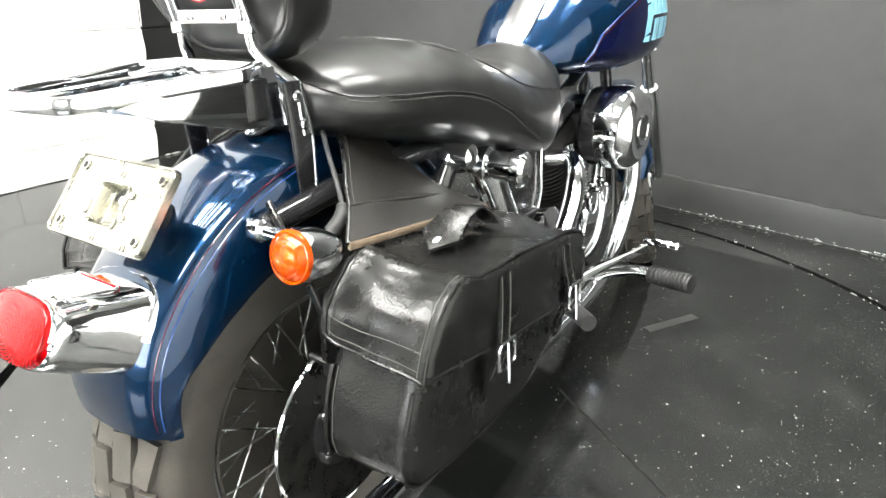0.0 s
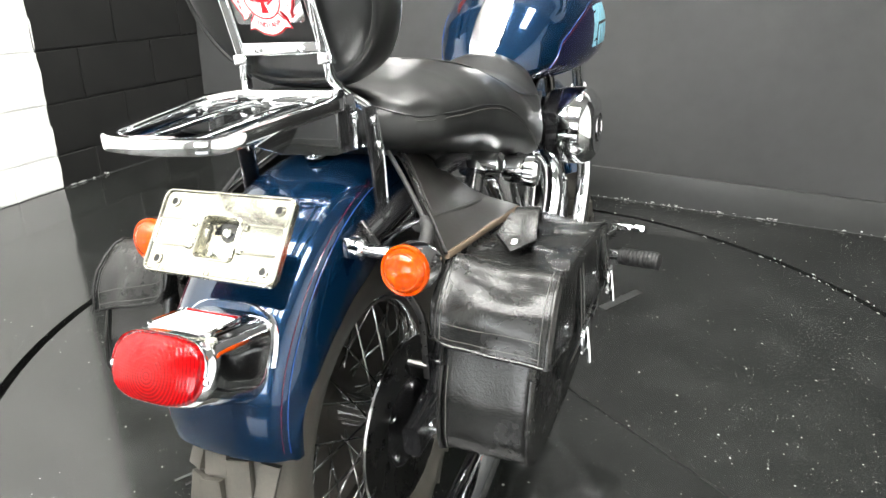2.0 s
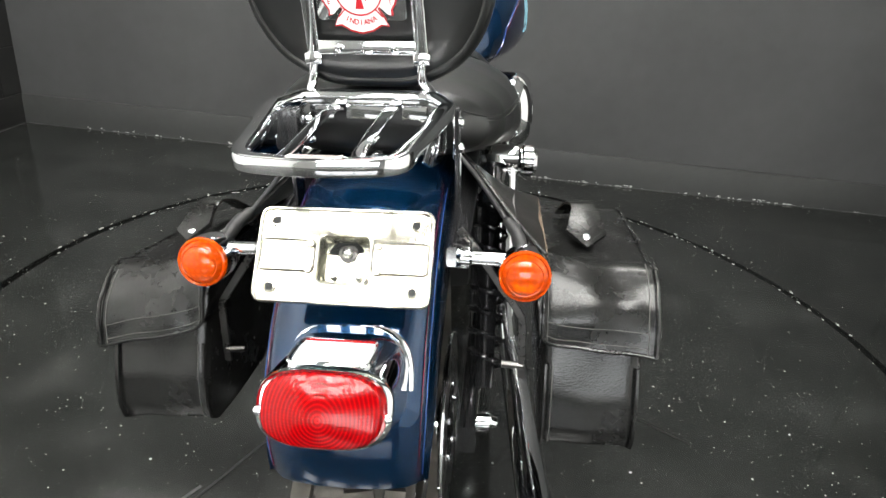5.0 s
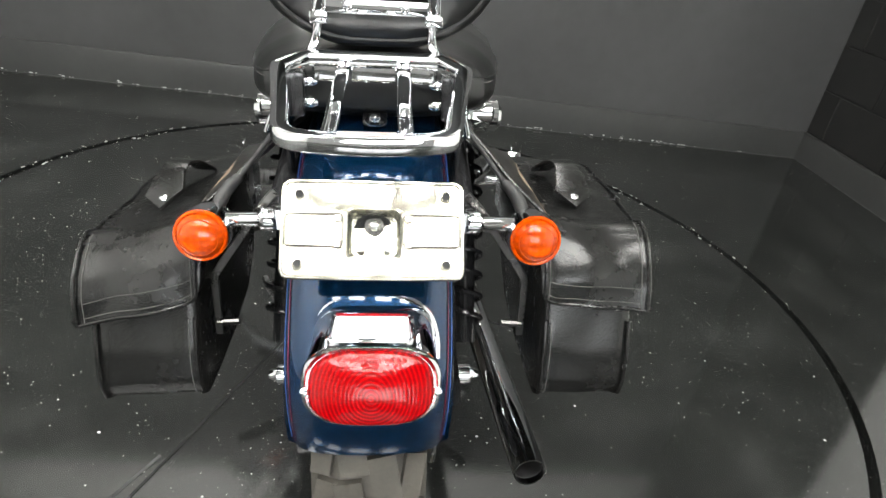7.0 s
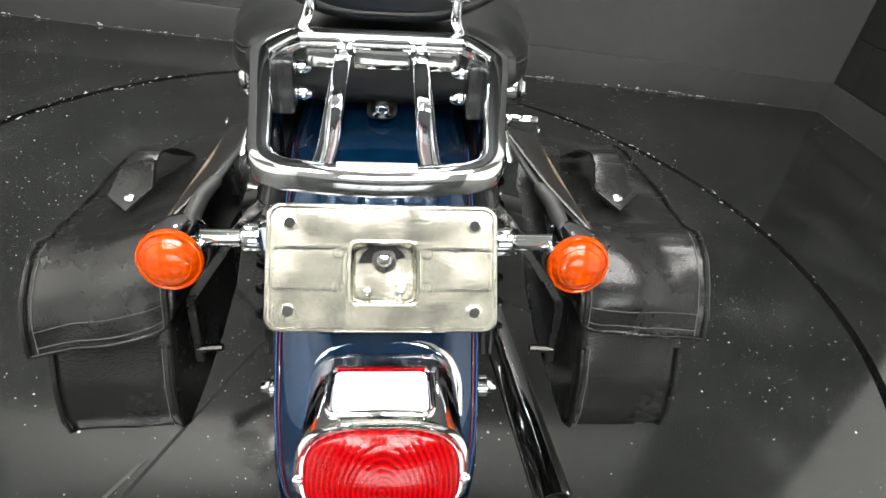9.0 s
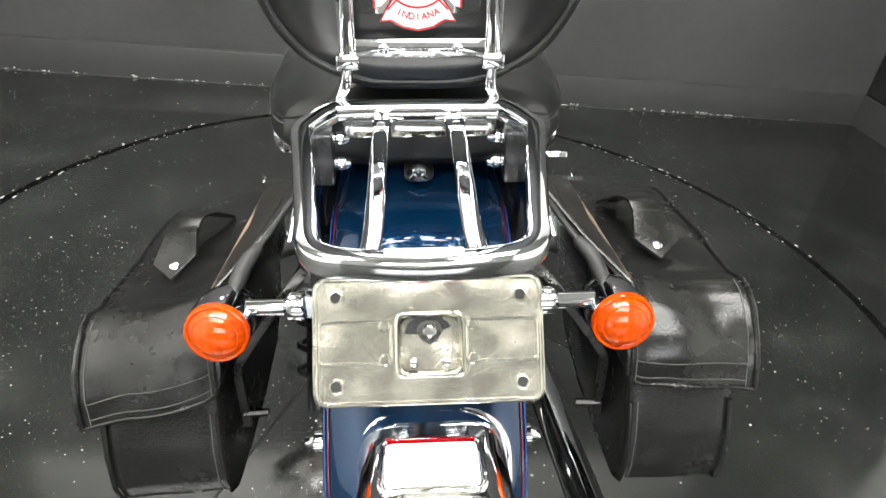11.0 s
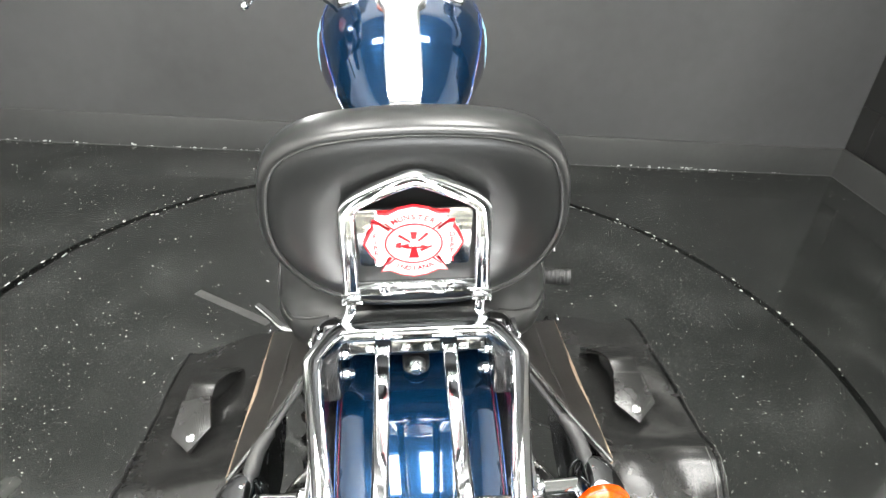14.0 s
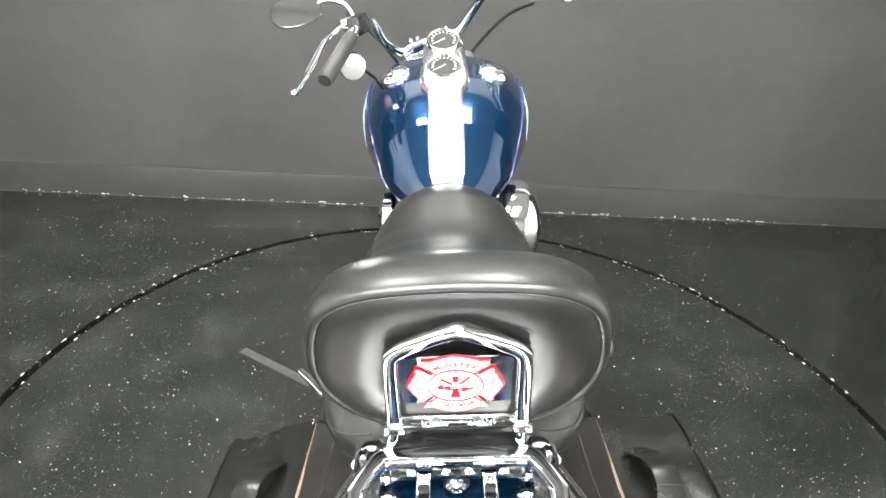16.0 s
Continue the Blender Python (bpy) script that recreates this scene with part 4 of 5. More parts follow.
for word, a0, step, r, flip in (("MUNSTER", 90, -10.5, 0.0345, False), ("INDIANA", 270, 9.8, 0.0345, True)):
    for i, ch in enumerate(word):
        a = a0 + (i - (len(word) - 1) / 2) * step
        m = TEXT_IN @ Matrix.Translation((r * 1.02 * math.cos(radians(a)), r * math.sin(radians(a)), 0)) @ Matrix.Rotation(radians(a + (90 if flip else -90)) * 1.0, 4, "Z")
        words(ch, 0.0086, m, RED_ENAMEL, emblem, "letter")
for word, x in (("FIRE", -0.0385), ("DEPT", 0.0385)):
    for i, ch in enumerate(word):
        words(ch, 0.0082, TEXT_IN @ Matrix.Translation((x, 0.0112 - i * 0.0075, 0)), RED_ENAMEL, emblem, "letter")


def pad_ring(k, d):
    """The backrest pad's outline, shrunk by k, at depth d in front of its back face."""
    half = [(0.0, 0.888), (0.050, 0.890), (0.082, 0.902), (0.112, 0.922), (0.132, 0.949), (0.1440, 0.978), (0.1485, 1.006), (0.1465, 1.036), (0.141, 1.066), (0.129, 1.092), (0.104, 1.110), (0.065, 1.120), (0.0, 1.124)]
    pts = half + [(-x, z) for x, z in half[-2:0:-1]]
    cz = 1.02
    ring = [V(x * k, 0, cz + (z - cz) * (1 - (1 - k) * 1.3)) for x, z in pts]
    return curve_points([V(p.x + 0.004, lean_y(p.z) + 0.012 + d, p.z) for p in ring], 3, closed=True)


pad = part("backrest_pad", loft([pad_ring(0.3, 0.0), pad_ring(0.6, -0.001), pad_ring(0.80, 0.0), pad_ring(0.875, 0.003), pad_ring(0.905, 0.0055), pad_ring(0.915, 0.0065), pad_ring(0.925, 0.0050), pad_ring(0.955, 0.0055), pad_ring(0.985, 0.013), pad_ring(1.003, 0.028), pad_ring(1.006, 0.044), pad_ring(0.99, 0.062), pad_ring(0.95, 0.077), pad_ring(0.86, 0.087), pad_ring(0.7, 0.092), pad_ring(0.4, 0.093)]), VINYL, bike, "black vinyl passenger backrest with a stitched edge", sharp=70)
part("stitching", sweep(pad_ring(0.928, 0.0045), 0.0004, 5, closed=True), STITCH, pad, "grey stitched seam")

# ---- seat ----
def seat_section(y, w, top, bot, crown=0.5):
    ring = []
    for i in range(36):
        a = 2 * math.pi * i / 36
        c, s = math.cos(a), math.sin(a)
        z0 = bot + (top - bot) * 0.42
        z = z0 + (math.copysign(abs(s) ** 0.75, s) * ((top - z0) if s > 0 else (z0 - bot)))
        x = math.copysign(abs(c) ** 0.7, c) * w * (1 - (0.22 + 1.3 * max(0.0, min(0.16, y - 1.64))) * max(s, 0) ** 2)
        ring.append(V(x, y, z))
    return ring


SEAT = [(1.100, 0.085, 0.862, 0.814), (1.108, 0.115, 0.874, 0.803), (1.132, 0.145, 0.885, 0.789), (1.18, 0.168, 0.895, 0.775), (1.27, 0.182, 0.903, 0.757), (1.36, 0.190, 0.905, 0.735), (1.45, 0.193, 0.895, 0.708), (1.53, 0.196, 0.870, 0.688),
        (1.60, 0.194, 0.846, 0.662), (1.66, 0.188, 0.840, 0.646), (1.71, 0.178, 0.848, 0.642), (1.75, 0.165, 0.861, 0.655), (1.79, 0.147, 0.874, 0.685), (1.825, 0.126, 0.876, 0.725), (1.855, 0.098, 0.868, 0.765), (1.875, 0.062, 0.856, 0.79), (1.883, 0.03, 0.842, 0.81)]


def seat_at(y):
    return [float(np.interp(y, [r[0] for r in SEAT], [r[i] for r in SEAT])) for i in (1, 2, 3)]


ys = sorted({r[0] for r in SEAT} | {1.12 + 0.02 * i for i in range(38)})
seat = part("seat", loft([seat_section(y, *seat_at(y)) for y in ys]), VINYL, bike, "black vinyl two-up seat with stitched pillion panel", sharp=70)
for s in (-1, 1):
    seam_pts = []
    for y, f in ((1.112, 0.80), (1.122, 0.66), (1.148, 0.56), (1.22, 0.54), (1.32, 0.55), (1.40, 0.53), (1.48, 0.46), (1.55, 0.36), (1.62, 0.28)):
        w, top, bot = seat_at(y)
        ang = math.asin(min(1, max(0, (f - 0.42) / 0.58)) ** (1 / 0.75)) if f > 0.42 else -math.asin(((0.42 - f) / 0.42) ** (1 / 0.75))
        seam_pts.append(V(s * (abs(math.cos(ang)) ** 0.7 * w * (1 - 0.22 * max(math.sin(ang), 0) ** 2) + 0.001), y, bot + (top - bot) * f))
    part("seam", sweep(curve_points(seam_pts), 0.0015, 6), VINYL, seat, "piped seam")
    part("stitching", sweep([p + V(s * 0.001, 0, -0.006) for p in curve_points(seam_pts)], 0.0009, 5), STITCH, seat, "grey stitched seam")
    top_seam = []
    for y, a in ((1.335, 84), (1.37, 66), (1.43, 54), (1.52, 45), (1.61, 38), (1.69, 29), (1.75, 18), (1.79, 4)):
        w, top, bot = seat_at(y)
        z0, q = bot + (top - bot) * 0.42, radians(a)
        x = abs(math.cos(q)) ** 0.7 * w * (1 - (0.22 + 1.3 * max(0.0, min(0.16, y - 1.64))) * math.sin(q) ** 2)
        top_seam.append(V(s * (x + 0.0006), y, z0 + math.sin(q) ** 0.75 * (top - z0) + 0.0004))
    part("seam", sweep(curve_points(top_seam), 0.0013, 6), VINYL, seat, "piped seam")
    part("stitching", sweep([p + V(-s * 0.004, 0, 0.0022) for p in curve_points(top_seam)], 0.0006, 5), STITCH, seat, "grey stitched seam")


# ---- fuel tank ----
TANK = [(1.800, 0.030, 0.850, 0.815), (1.815, 0.058, 0.864, 0.808), (1.845, 0.092, 0.888, 0.802), (1.885, 0.122, 0.925, 0.796), (1.945, 0.150, 0.976, 0.792), (2.02, 0.176, 1.016, 0.788), (2.09, 0.197, 1.043, 0.786), (2.17, 0.211, 1.056, 0.788),
        (2.25, 0.213, 1.056, 0.796), (2.32, 0.202, 1.040, 0.812), (2.38, 0.155, 1.008, 0.838), (2.42, 0.105, 0.970, 0.87), (2.43, 0.06, 0.945, 0.89)]


def tank_at(y):
    return [float(np.interp(y, [r[0] for r in TANK], [r[i] for r in TANK])) for i in (1, 2, 3)]


def tank_point(y, a, grow=0.0):
    """A point on the tank's skin; a in degrees, 0 at the right side, 90 on top."""
    w, top, bot = tank_at(y)
    c, s = math.cos(radians(a)), math.sin(radians(a))
    z0 = bot + (top - bot) * 0.44
    x = math.copysign(abs(c) ** 0.72, c) * (w + grow)
    z = z0 + math.copysign(abs(s) ** (0.95 if s > 0 else 0.6), s) * ((top - z0 + grow) if s > 0 else (z0 - bot + grow))
    return V(x, y, z)


tys = sorted({r[0] for r in TANK} | {1.82 + 0.02 * i for i in range(31)})
tank = part("fuel_tank", loft([[tank_point(y, a) for a in range(0, 360, 8)] for y in tys]), BLUE, bike, "metallic blue fuel tank with dark lower panels and chrome console", sharp=60)
for s in (-1, 1):
    def edge_angle(y):
        return float(np.interp(y, [1.93, 1.96, 2.03, 2.13, 2.25, 2.38], [-20, 2, 14, 26, 34, 40]))
    pys = [1.93 + 0.45 * i / 24 for i in range(25)]
    rings = []
    for y in pys:
        hi, lo = edge_angle(y), float(np.interp(y, [1.93, 1.96, 2.03], [-30, -52, -70]))
        angs = [lo + (hi - lo) * k / 9 for k in range(10)]
        rings.append([tank_point(y, a if s > 0 else 180 - a, 0.0012) for a in angs] + [tank_point(y, a if s > 0 else 180 - a, -0.002) for a in reversed(angs)])
    panel = part("side_panel", loft(rings), BLUE_DARK, tank, "dark blue-violet lower panel", sharp=60)
    part("pinstripe", sweep([tank_point(y, edge_angle(y) if s > 0 else 180 - edge_angle(y), 0.0018) for y in pys], 0.0013, 6), STRIPE_BLUE, tank, "light blue pinstripe")
    part("pinstripe", sweep([tank_point(y, (edge_angle(y) - 3) if s > 0 else 183 - edge_angle(y), 0.0016) for y in pys], 0.0010, 6), STRIPE_RED, tank, "red pinstripe")
    for k, (y0, y1, a0, a1) in enumerate(((2.13, 2.155, -10, 22), (2.165, 2.19, 6, 23), (2.197, 2.222, 6, 23), (2.229, 2.254, 6, 23), (2.261, 2.286, 6, 23), (2.17, 2.197, -10, 3), (2.205, 2.232, -10, 3), (2.24, 2.267, -10, 3))):
        ring = [[tank_point(y + 0.02 * (a - a0) / 36, a if s > 0 else 180 - a, g) for g in (0.001, 0.0024) for a in ((a0, (a0 + a1) / 2, a1) if g < 0.002 else (a1, (a0 + a1) / 2, a0))] for y in (y0, y1)]
        part("badge_mark", loft(ring), BADGE_BLUE, tank, "pale blue badge shape")
    cap = V(s * 0.118, 2.13, tank_point(2.13, 55)[2] + 0.008)
    part("filler_cap", lathe([(0.036, -0.012), (0.038, 0.0), (0.037, 0.008), (0.033, 0.013), (0.030, 0.016), (0.018, 0.021), (0.0005, 0.023)], cap, (s * 0.25, -0.15, 1), 32), CHROME, tank, "round chrome filler cap")


def console_ring(y, w, lift):
    z = tank_at(y)[1]
    drop = 0.016
    pts = [(-w, -drop), (-w * 0.96, lift * 0.55), (-w * 0.75, lift * 0.92), (0, lift * 1.05), (w * 0.75, lift * 0.92), (w * 0.96, lift * 0.55), (w, -drop)]
    return [V(x, y, z + d) for x, d in pts]


console = part("console", loft([console_ring(y, w, l) for y, w, l in ((1.83, 0.034, 0.006), (1.855, 0.040, 0.009), (1.90, 0.042, 0.010), (1.97, 0.040, 0.010), (2.03, 0.042, 0.010), (2.045, 0.056, 0.012), (2.075, 0.060, 0.018), (2.15, 0.056, 0.032), (2.22, 0.054, 0.048), (2.265, 0.046, 0.052), (2.285, 0.03, 0.02))]), SATIN_CHROME, tank, "chrome tank console with two gauges", sharp=60)
for y, z, r in ((2.094, 1.064, 0.036), (2.190, 1.106, 0.037)):
    ax = V(0, -0.46, 0.89).normalized()
    c = V(0, y, z)
    part("gauge_bezel", lathe([(r + 0.004, -0.012), (r + 0.005, 0.002), (r + 0.003, 0.006), (r, 0.006), (r - 0.002, 0.002)], c, ax, 36, cap=False), CHROME, console)
    part("gauge_face", lathe([(r - 0.001, 0.001), (r - 0.001, 0.0025), (0.0005, 0.0025)], c, ax, 32), GAUGE_FACE, console, "dark round gauge face")
    gm = frame_matrix(c + ax * 0.0026, (1, 0, 0), ax.cross(V(1, 0, 0)))
    for i in range(13):
        a = radians(-120 + 20 * i)
        part("tick", box((0, 0, 0), (0.0016, 0.006, 0.0006), 0.0, gm @ Matrix.Rotation(a, 4, "Z") @ Matrix.Translation((0, r * 0.76, 0.0004))), WHITE_ENAMEL, console)
    part("needle", box((0, 0, 0), (0.0016, r * 0.8, 0.0008), 0.0, gm @ Matrix.Rotation(radians(125), 4, "Z") @ Matrix.Translation((0, r * 0.3, 0.0015))), WHITE_ENAMEL, console)

# ---- engine, exhaust, controls ----
CR = V(0, 1.93, 0.34)
engine = part("engine", merged(box((0, 1.93, 0.33), (0.20, 0.40, 0.20), 0.03), box((0, 1.62, 0.36), (0.20, 0.26, 0.17), 0.03), box((-0.155, 1.78, 0.34), (0.09, 0.62, 0.15), 0.045)), BLACK_MATT, bike, "black and chrome V-twin engine")
for tilt in (-22.5, 22.5):
    d = V(0, math.sin(radians(tilt)), math.cos(radians(tilt)))
    prof = []
    for i in range(11):
        h = 0.115 + i * 0.0115
        prof += [(0.056, h), (0.072, h + 0.001), (0.072, h + 0.004), (0.056, h + 0.005)]
    part("cylinder", lathe(prof, CR, d, 28), BLACK_MATT, engine, "black finned cylinder")
    m = frame_matrix(CR + d * 0.285, (1, 0, 0), d)
    part("cylinder_head", box((0, 0, 0), (0.15, 0.065, 0.135), 0.012, m), BLACK_MATT, engine)
    part("rocker_cover", box((0, 0, 0), (0.165, 0.035, 0.145), 0.012, m @ Matrix.Translation((0, 0.052, 0))), CHROME, engine, "chrome rocker cover")
    part("pushrod_tube", sweep([CR + V(0.105, d.y * 0.10, 0.07), CR + d * 0.27 + V(0.078, 0, 0)], 0.0095, 12), CHROME, engine, "chrome pushrod tube")
    part("pushrod_tube", sweep([CR + V(0.112, d.y * 0.10 + 0.025, 0.07), CR + d * 0.27 + V(0.078, 0.03, 0)], 0.0095, 12), CHROME, engine)
part("cam_cover", lathe([(0.105, 0.0), (0.108, 0.02), (0.10, 0.035), (0.06, 0.042), (0.0005, 0.044)], (0.098, 1.95, 0.345), (1, 0, 0), 36), CHROME, engine, "chrome cam cover")
part("lifter_block", box((0.115, 1.90, 0.43), (0.05, 0.05, 0.055), 0.01), CHROME, engine)
part("lifter_block", box((0.115, 1.985, 0.43), (0.05, 0.05, 0.055), 0.01), CHROME, engine)
part("transmission_cover", lathe([(0.075, 0.0), (0.078, 0.02), (0.06, 0.032), (0.0005, 0.036)], (0.10, 1.66, 0.40), (1, 0, 0), 32), CHROME, engine)
part("primary_cover", lathe([(0.10, 0.0), (0.10, 0.02), (0.085, 0.035), (0.0005, 0.042)], (-0.195, 1.66, 0.345), (-1, 0, 0), 36), CHROME, engine, "chrome primary cover")
part("primary_cover", lathe([(0.085, 0.0), (0.085, 0.02), (0.07, 0.035), (0.0005, 0.04)], (-0.195, 1.98, 0.335), (-1, 0, 0), 36), CHROME, engine)
part("bolt_cluster", merged(*[lathe([(0.008, 0), (0.008, 0.014), (0.004, 0.018), (0.0005, 0.018)], (0.13, 1.83 + 0.03 * i, 0.47 + 0.018 * (i % 2)), (1, 0, 0), 10) for i in range(5)]), CHROME, engine)
part("intake", sweep(curve_points([(0.03, 1.93, 0.60), (0.08, 1.93, 0.63), (0.14, 1.93, 0.655)]), 0.03, 16), BLACK_MATT, engine)

AC = V(0.146, 1.990, 0.660)
cleaner = part("air_cleaner", lathe([(0.060, -0.050), (0.088, -0.046), (0.098, -0.034), (0.098, 0.035), (0.094, 0.04)], AC, (1, 0, 0.02), 48), BLACK_PAINT, bike, "round air cleaner with a chrome cover")
part("chrome_cover", lathe([(0.098, -0.004), (0.103, 0.002), (0.103, 0.050), (0.096, 0.068), (0.084, 0.080), (0.074, 0.086), (0.068, 0.084), (0.045, 0.087), (0.040, 0.092), (0.034, 0.092), (0.030, 0.088), (0.0005, 0.089)], AC, (1, 0, 0.02), 56), CHROME, cleaner, "chrome cover")
part("badge", lathe([(0.028, 0.088), (0.028, 0.0905), (0.0005, 0.091)], AC, (1, 0, 0.02), 28), BLACK_PAINT, cleaner, "black centre badge")
part("left_cover", lathe([(0.06, 0.0), (0.066, 0.01), (0.062, 0.03), (0.03, 0.042), (0.0005, 0.044)], (-0.13, 2.0, 0.72), (-1, 0, 0.1), 32), CHROME, bike, "round chrome horn cover")
engine.location.y, engine.location.z, cleaner.location.y = 0.16, 0.035, 0.10  # both stand further ahead
part("side_cover", prism([(1.50, 0.56), (1.65, 0.56), (1.665, 0.60), (1.655, 0.715), (1.52, 0.70)], frame_matrix(V(0.150, 0, 0), (0, 1, 0), (0, 0, 1)), 0.02, 0.006), BLACK_PAINT, bike, "black electrical side cover")
part("side_cover_edge", sweep([(0.172, 1.515, 0.565), (0.172, 1.645, 0.565), (0.172, 1.658, 0.60), (0.172, 1.65, 0.705)], 0.004, 8), CHROME, bike)
part("cable_loom", sweep(curve_points([(0.12, 1.70, 0.56), (0.135, 1.72, 0.66), (0.13, 1.80, 0.745), (0.10, 1.95, 0.765)]), 0, 12, flat=(0.03, 0.012)), RUBBER_GRIP, bike, "ribbed black hose")

for name, pts, r in (("exhaust_pipe", [(0.07, 1.93, 0.60), (0.14, 1.89, 0.61), (0.175, 1.83, 0.575), (0.18, 1.78, 0.50), (0.18, 1.68, 0.40), (0.188, 1.57, 0.315), (0.195, 1.49, 0.27)], 0.0225),
                     ("exhaust_pipe", [(0.07, 2.16, 0.59), (0.14, 2.22, 0.60), (0.172, 2.23, 0.54), (0.175, 2.20, 0.42), (0.175, 2.08, 0.29), (0.18, 1.85, 0.255), (0.195, 1.50, 0.265)], 0.0225)):
    pipe = part(name, sweep(curve_points(pts), r, 18), CHROME, bike, "chrome exhaust pipe")
for a, b in (((0.195, 1.53, 0.262), (0.241, 0.955, 0.293)),):
    a, b = V(a), V(b)
    L = (b - a).length
    muffler = part("muffler", lathe([(0.0225, 0.0), (0.0245, 0.01), (0.0262, 0.06), (0.0268, 0.12), (0.0268, L - 0.06), (0.0262, L - 0.012), (0.0252, L), (0.0232, L), (0.0235, L - 0.10), (0.0005, L - 0.11)], a, b - a, 32), CHROME, bike, "chrome muffler")
    part("baffle", lathe([(0.0005, L - 0.098), (0.0234, L - 0.096), (0.0234, L - 0.012), (0.0228, L - 0.011), (0.0226, L - 0.092), (0.0005, L - 0.094)], a, b - a, 20), BLACK_MATT, muffler)
    part("clamp", lathe([(0.027, 0.0), (0.0285, 0.002), (0.0285, 0.016), (0.027, 0.018)], a + (b - a) * 0.01, b - a, 24, cap=False), CHROME, muffler)
for s in (-1, 1):
    tuck = 0.08 if s < 0 else 0.0
    peg = part("rider_footpeg", sweep([(s * 0.325 + tuck, 1.956, 0.345), (s * 0.427 + tuck, 1.931, 0.349)], [0.019, 0.021], 16), RUBBER_GRIP, bike, "ribbed black rubber footpeg")
    for i in range(10):
        part("rib", lathe([(0.0205, 0), (0.0225, 0.001), (0.0225, 0.0045), (0.0205, 0.0055)], V(s * 0.330 + tuck, 1.9548, 0.3455) + V(s * 0.0095, -0.0024, 0.0005) * i, (s, -0.25, 0.05), 16, cap=False), RUBBER_GRIP, peg)
    part("peg_bracket", sweep(curve_points([(s * 0.13, 2.0, 0.26), (s * 0.21 + tuck * 0.5, 1.99, 0.31), (s * 0.29 + tuck, 1.965, 0.342), (s * 0.33 + tuck, 1.955, 0.346)]), 0.014, 12), CHROME, peg, "chrome bracket")
    pas = part("passenger_footpeg", sweep(curve_points([(s * 0.235, 1.655, 0.365), (s * 0.28, 1.62, 0.370), (s * 0.32, 1.585, 0.372)]), 0.017, 14), RUBBER_GRIP, bike, "black rubber passenger footpeg")
    part("peg_band", lathe([(0.02, 0), (0.022, 0.002), (0.022, 0.012), (0.02, 0.014)], (s * 0.242, 1.65, 0.366), (s, -0.8, 0.05), 18), CHROME, pas)
    part("peg_arm", sweep(curve_points([(s * 0.16, 1.74, 0.34), (s * 0.20, 1.69, 0.36), (s * 0.235, 1.655, 0.365)]), 0.015, 12), CHROME, pas)
pedal = part("brake_pedal", sweep(curve_points([(0.19, 1.76, 0.335), (0.225, 1.80, 0.375), (0.27, 1.88, 0.395), (0.31, 1.955, 0.410)]), 0, 12, flat=(0.010, 0.022)), CHROME, bike, "chrome brake pedal")
part("pedal_pad", box((0, 0, 0), (0.085, 0.042, 0.016), 0.006, pose(0.343, 1.972, 0.418, -25, 0, -4)), CHROME, pedal)
part("kickstand", sweep(curve_points([(-0.14, 1.75, 0.24), (-0.22, 1.80, 0.15), (-0.31, 1.86, 0.055), (-0.335, 1.90, 0.045)]), 0.011, 12), CHROME, bike, "chrome kickstand")
part("shift_lever", sweep(curve_points([(-0.20, 1.86, 0.28), (-0.28, 1.87, 0.26), (-0.335, 1.885, 0.25), (-0.380, 1.939, 0.25), (-0.425, 1.993, 0.25)]), [0.008] * 12 + [0.011] * 13, 12), CHROME, bike, "chrome shift lever")

# ---- front end, turned to the left on its steering axis ----
HEAD = V(0, 2.335, 0.93)
STEER = Matrix.Translation(HEAD + V(-0.006, 0.105, 0.004)) @ Matrix.Rotation(radians(26), 4, V(0, -0.50, 0.866)) @ Matrix.Translation(-HEAD)


def steered(bm):
    bm.transform(STEER)
    return bm


FA = V(0, 2.785, 0.332)
front_wheel = wheel("front_wheel", FA, 0.325, 0.105, 0.235, "black front tyre on a spoked chrome rim", spokes=20, m=STEER)
part("brake_disc", steered(lathe([(0.08, 0.062), (0.145, 0.062), (0.145, 0.067), (0.08, 0.067), (0.08, 0.062)], FA, (1, 0, 0), 48, cap=False)), STEEL, front_wheel)
fork = part("fork", steered(box((0, 2.36, 0.955), (0.25, 0.07, 0.03), 0.012)), CHROME, bike, "chrome telescopic front fork")
part("lower_tree", steered(box((0, 2.43, 0.80), (0.25, 0.07, 0.035), 0.012)), CHROME, fork)
for s in (-1, 1):
    top, end = V(s * 0.098, 2.345, 0.985), V(s * 0.098, 2.75, 0.355)
    mid = top.lerp(end, 0.52)
    part("fork_tube", steered(sweep([top, mid], 0.0195, 16)), CHROME, fork)
    part("fork_slider", steered(sweep([mid - (end - mid) * 0.03, mid, end, end + (end - mid) * 0.1], [0.0275, 0.029, 0.029, 0.022], 18)), CHROME, fork)
    part("axle_clamp", steered(lathe([(0.021, -0.03), (0.024, -0.02), (0.024, 0.02), (0.014, 0.028), (0.0005, 0.03)], V(s * 0.098, FA.y, FA.z), (s, 0, 0), 20)), CHROME, fork)


def front_section(a):
    pts = []
    for x, r in ((0.072, 0.318), (0.071, 0.335), (0.064, 0.352), (0.045, 0.362), (0.0, 0.367), (-0.045, 0.362), (-0.064, 0.352), (-0.071, 0.335), (-0.072, 0.318)):
        taper = min(1.0, 0.55 + min(a - 20, 172 - a) / 22)
        pts.append(V(x * taper, FA.y + r * math.cos(radians(a)), FA.z + r * math.sin(radians(a))))
    return pts


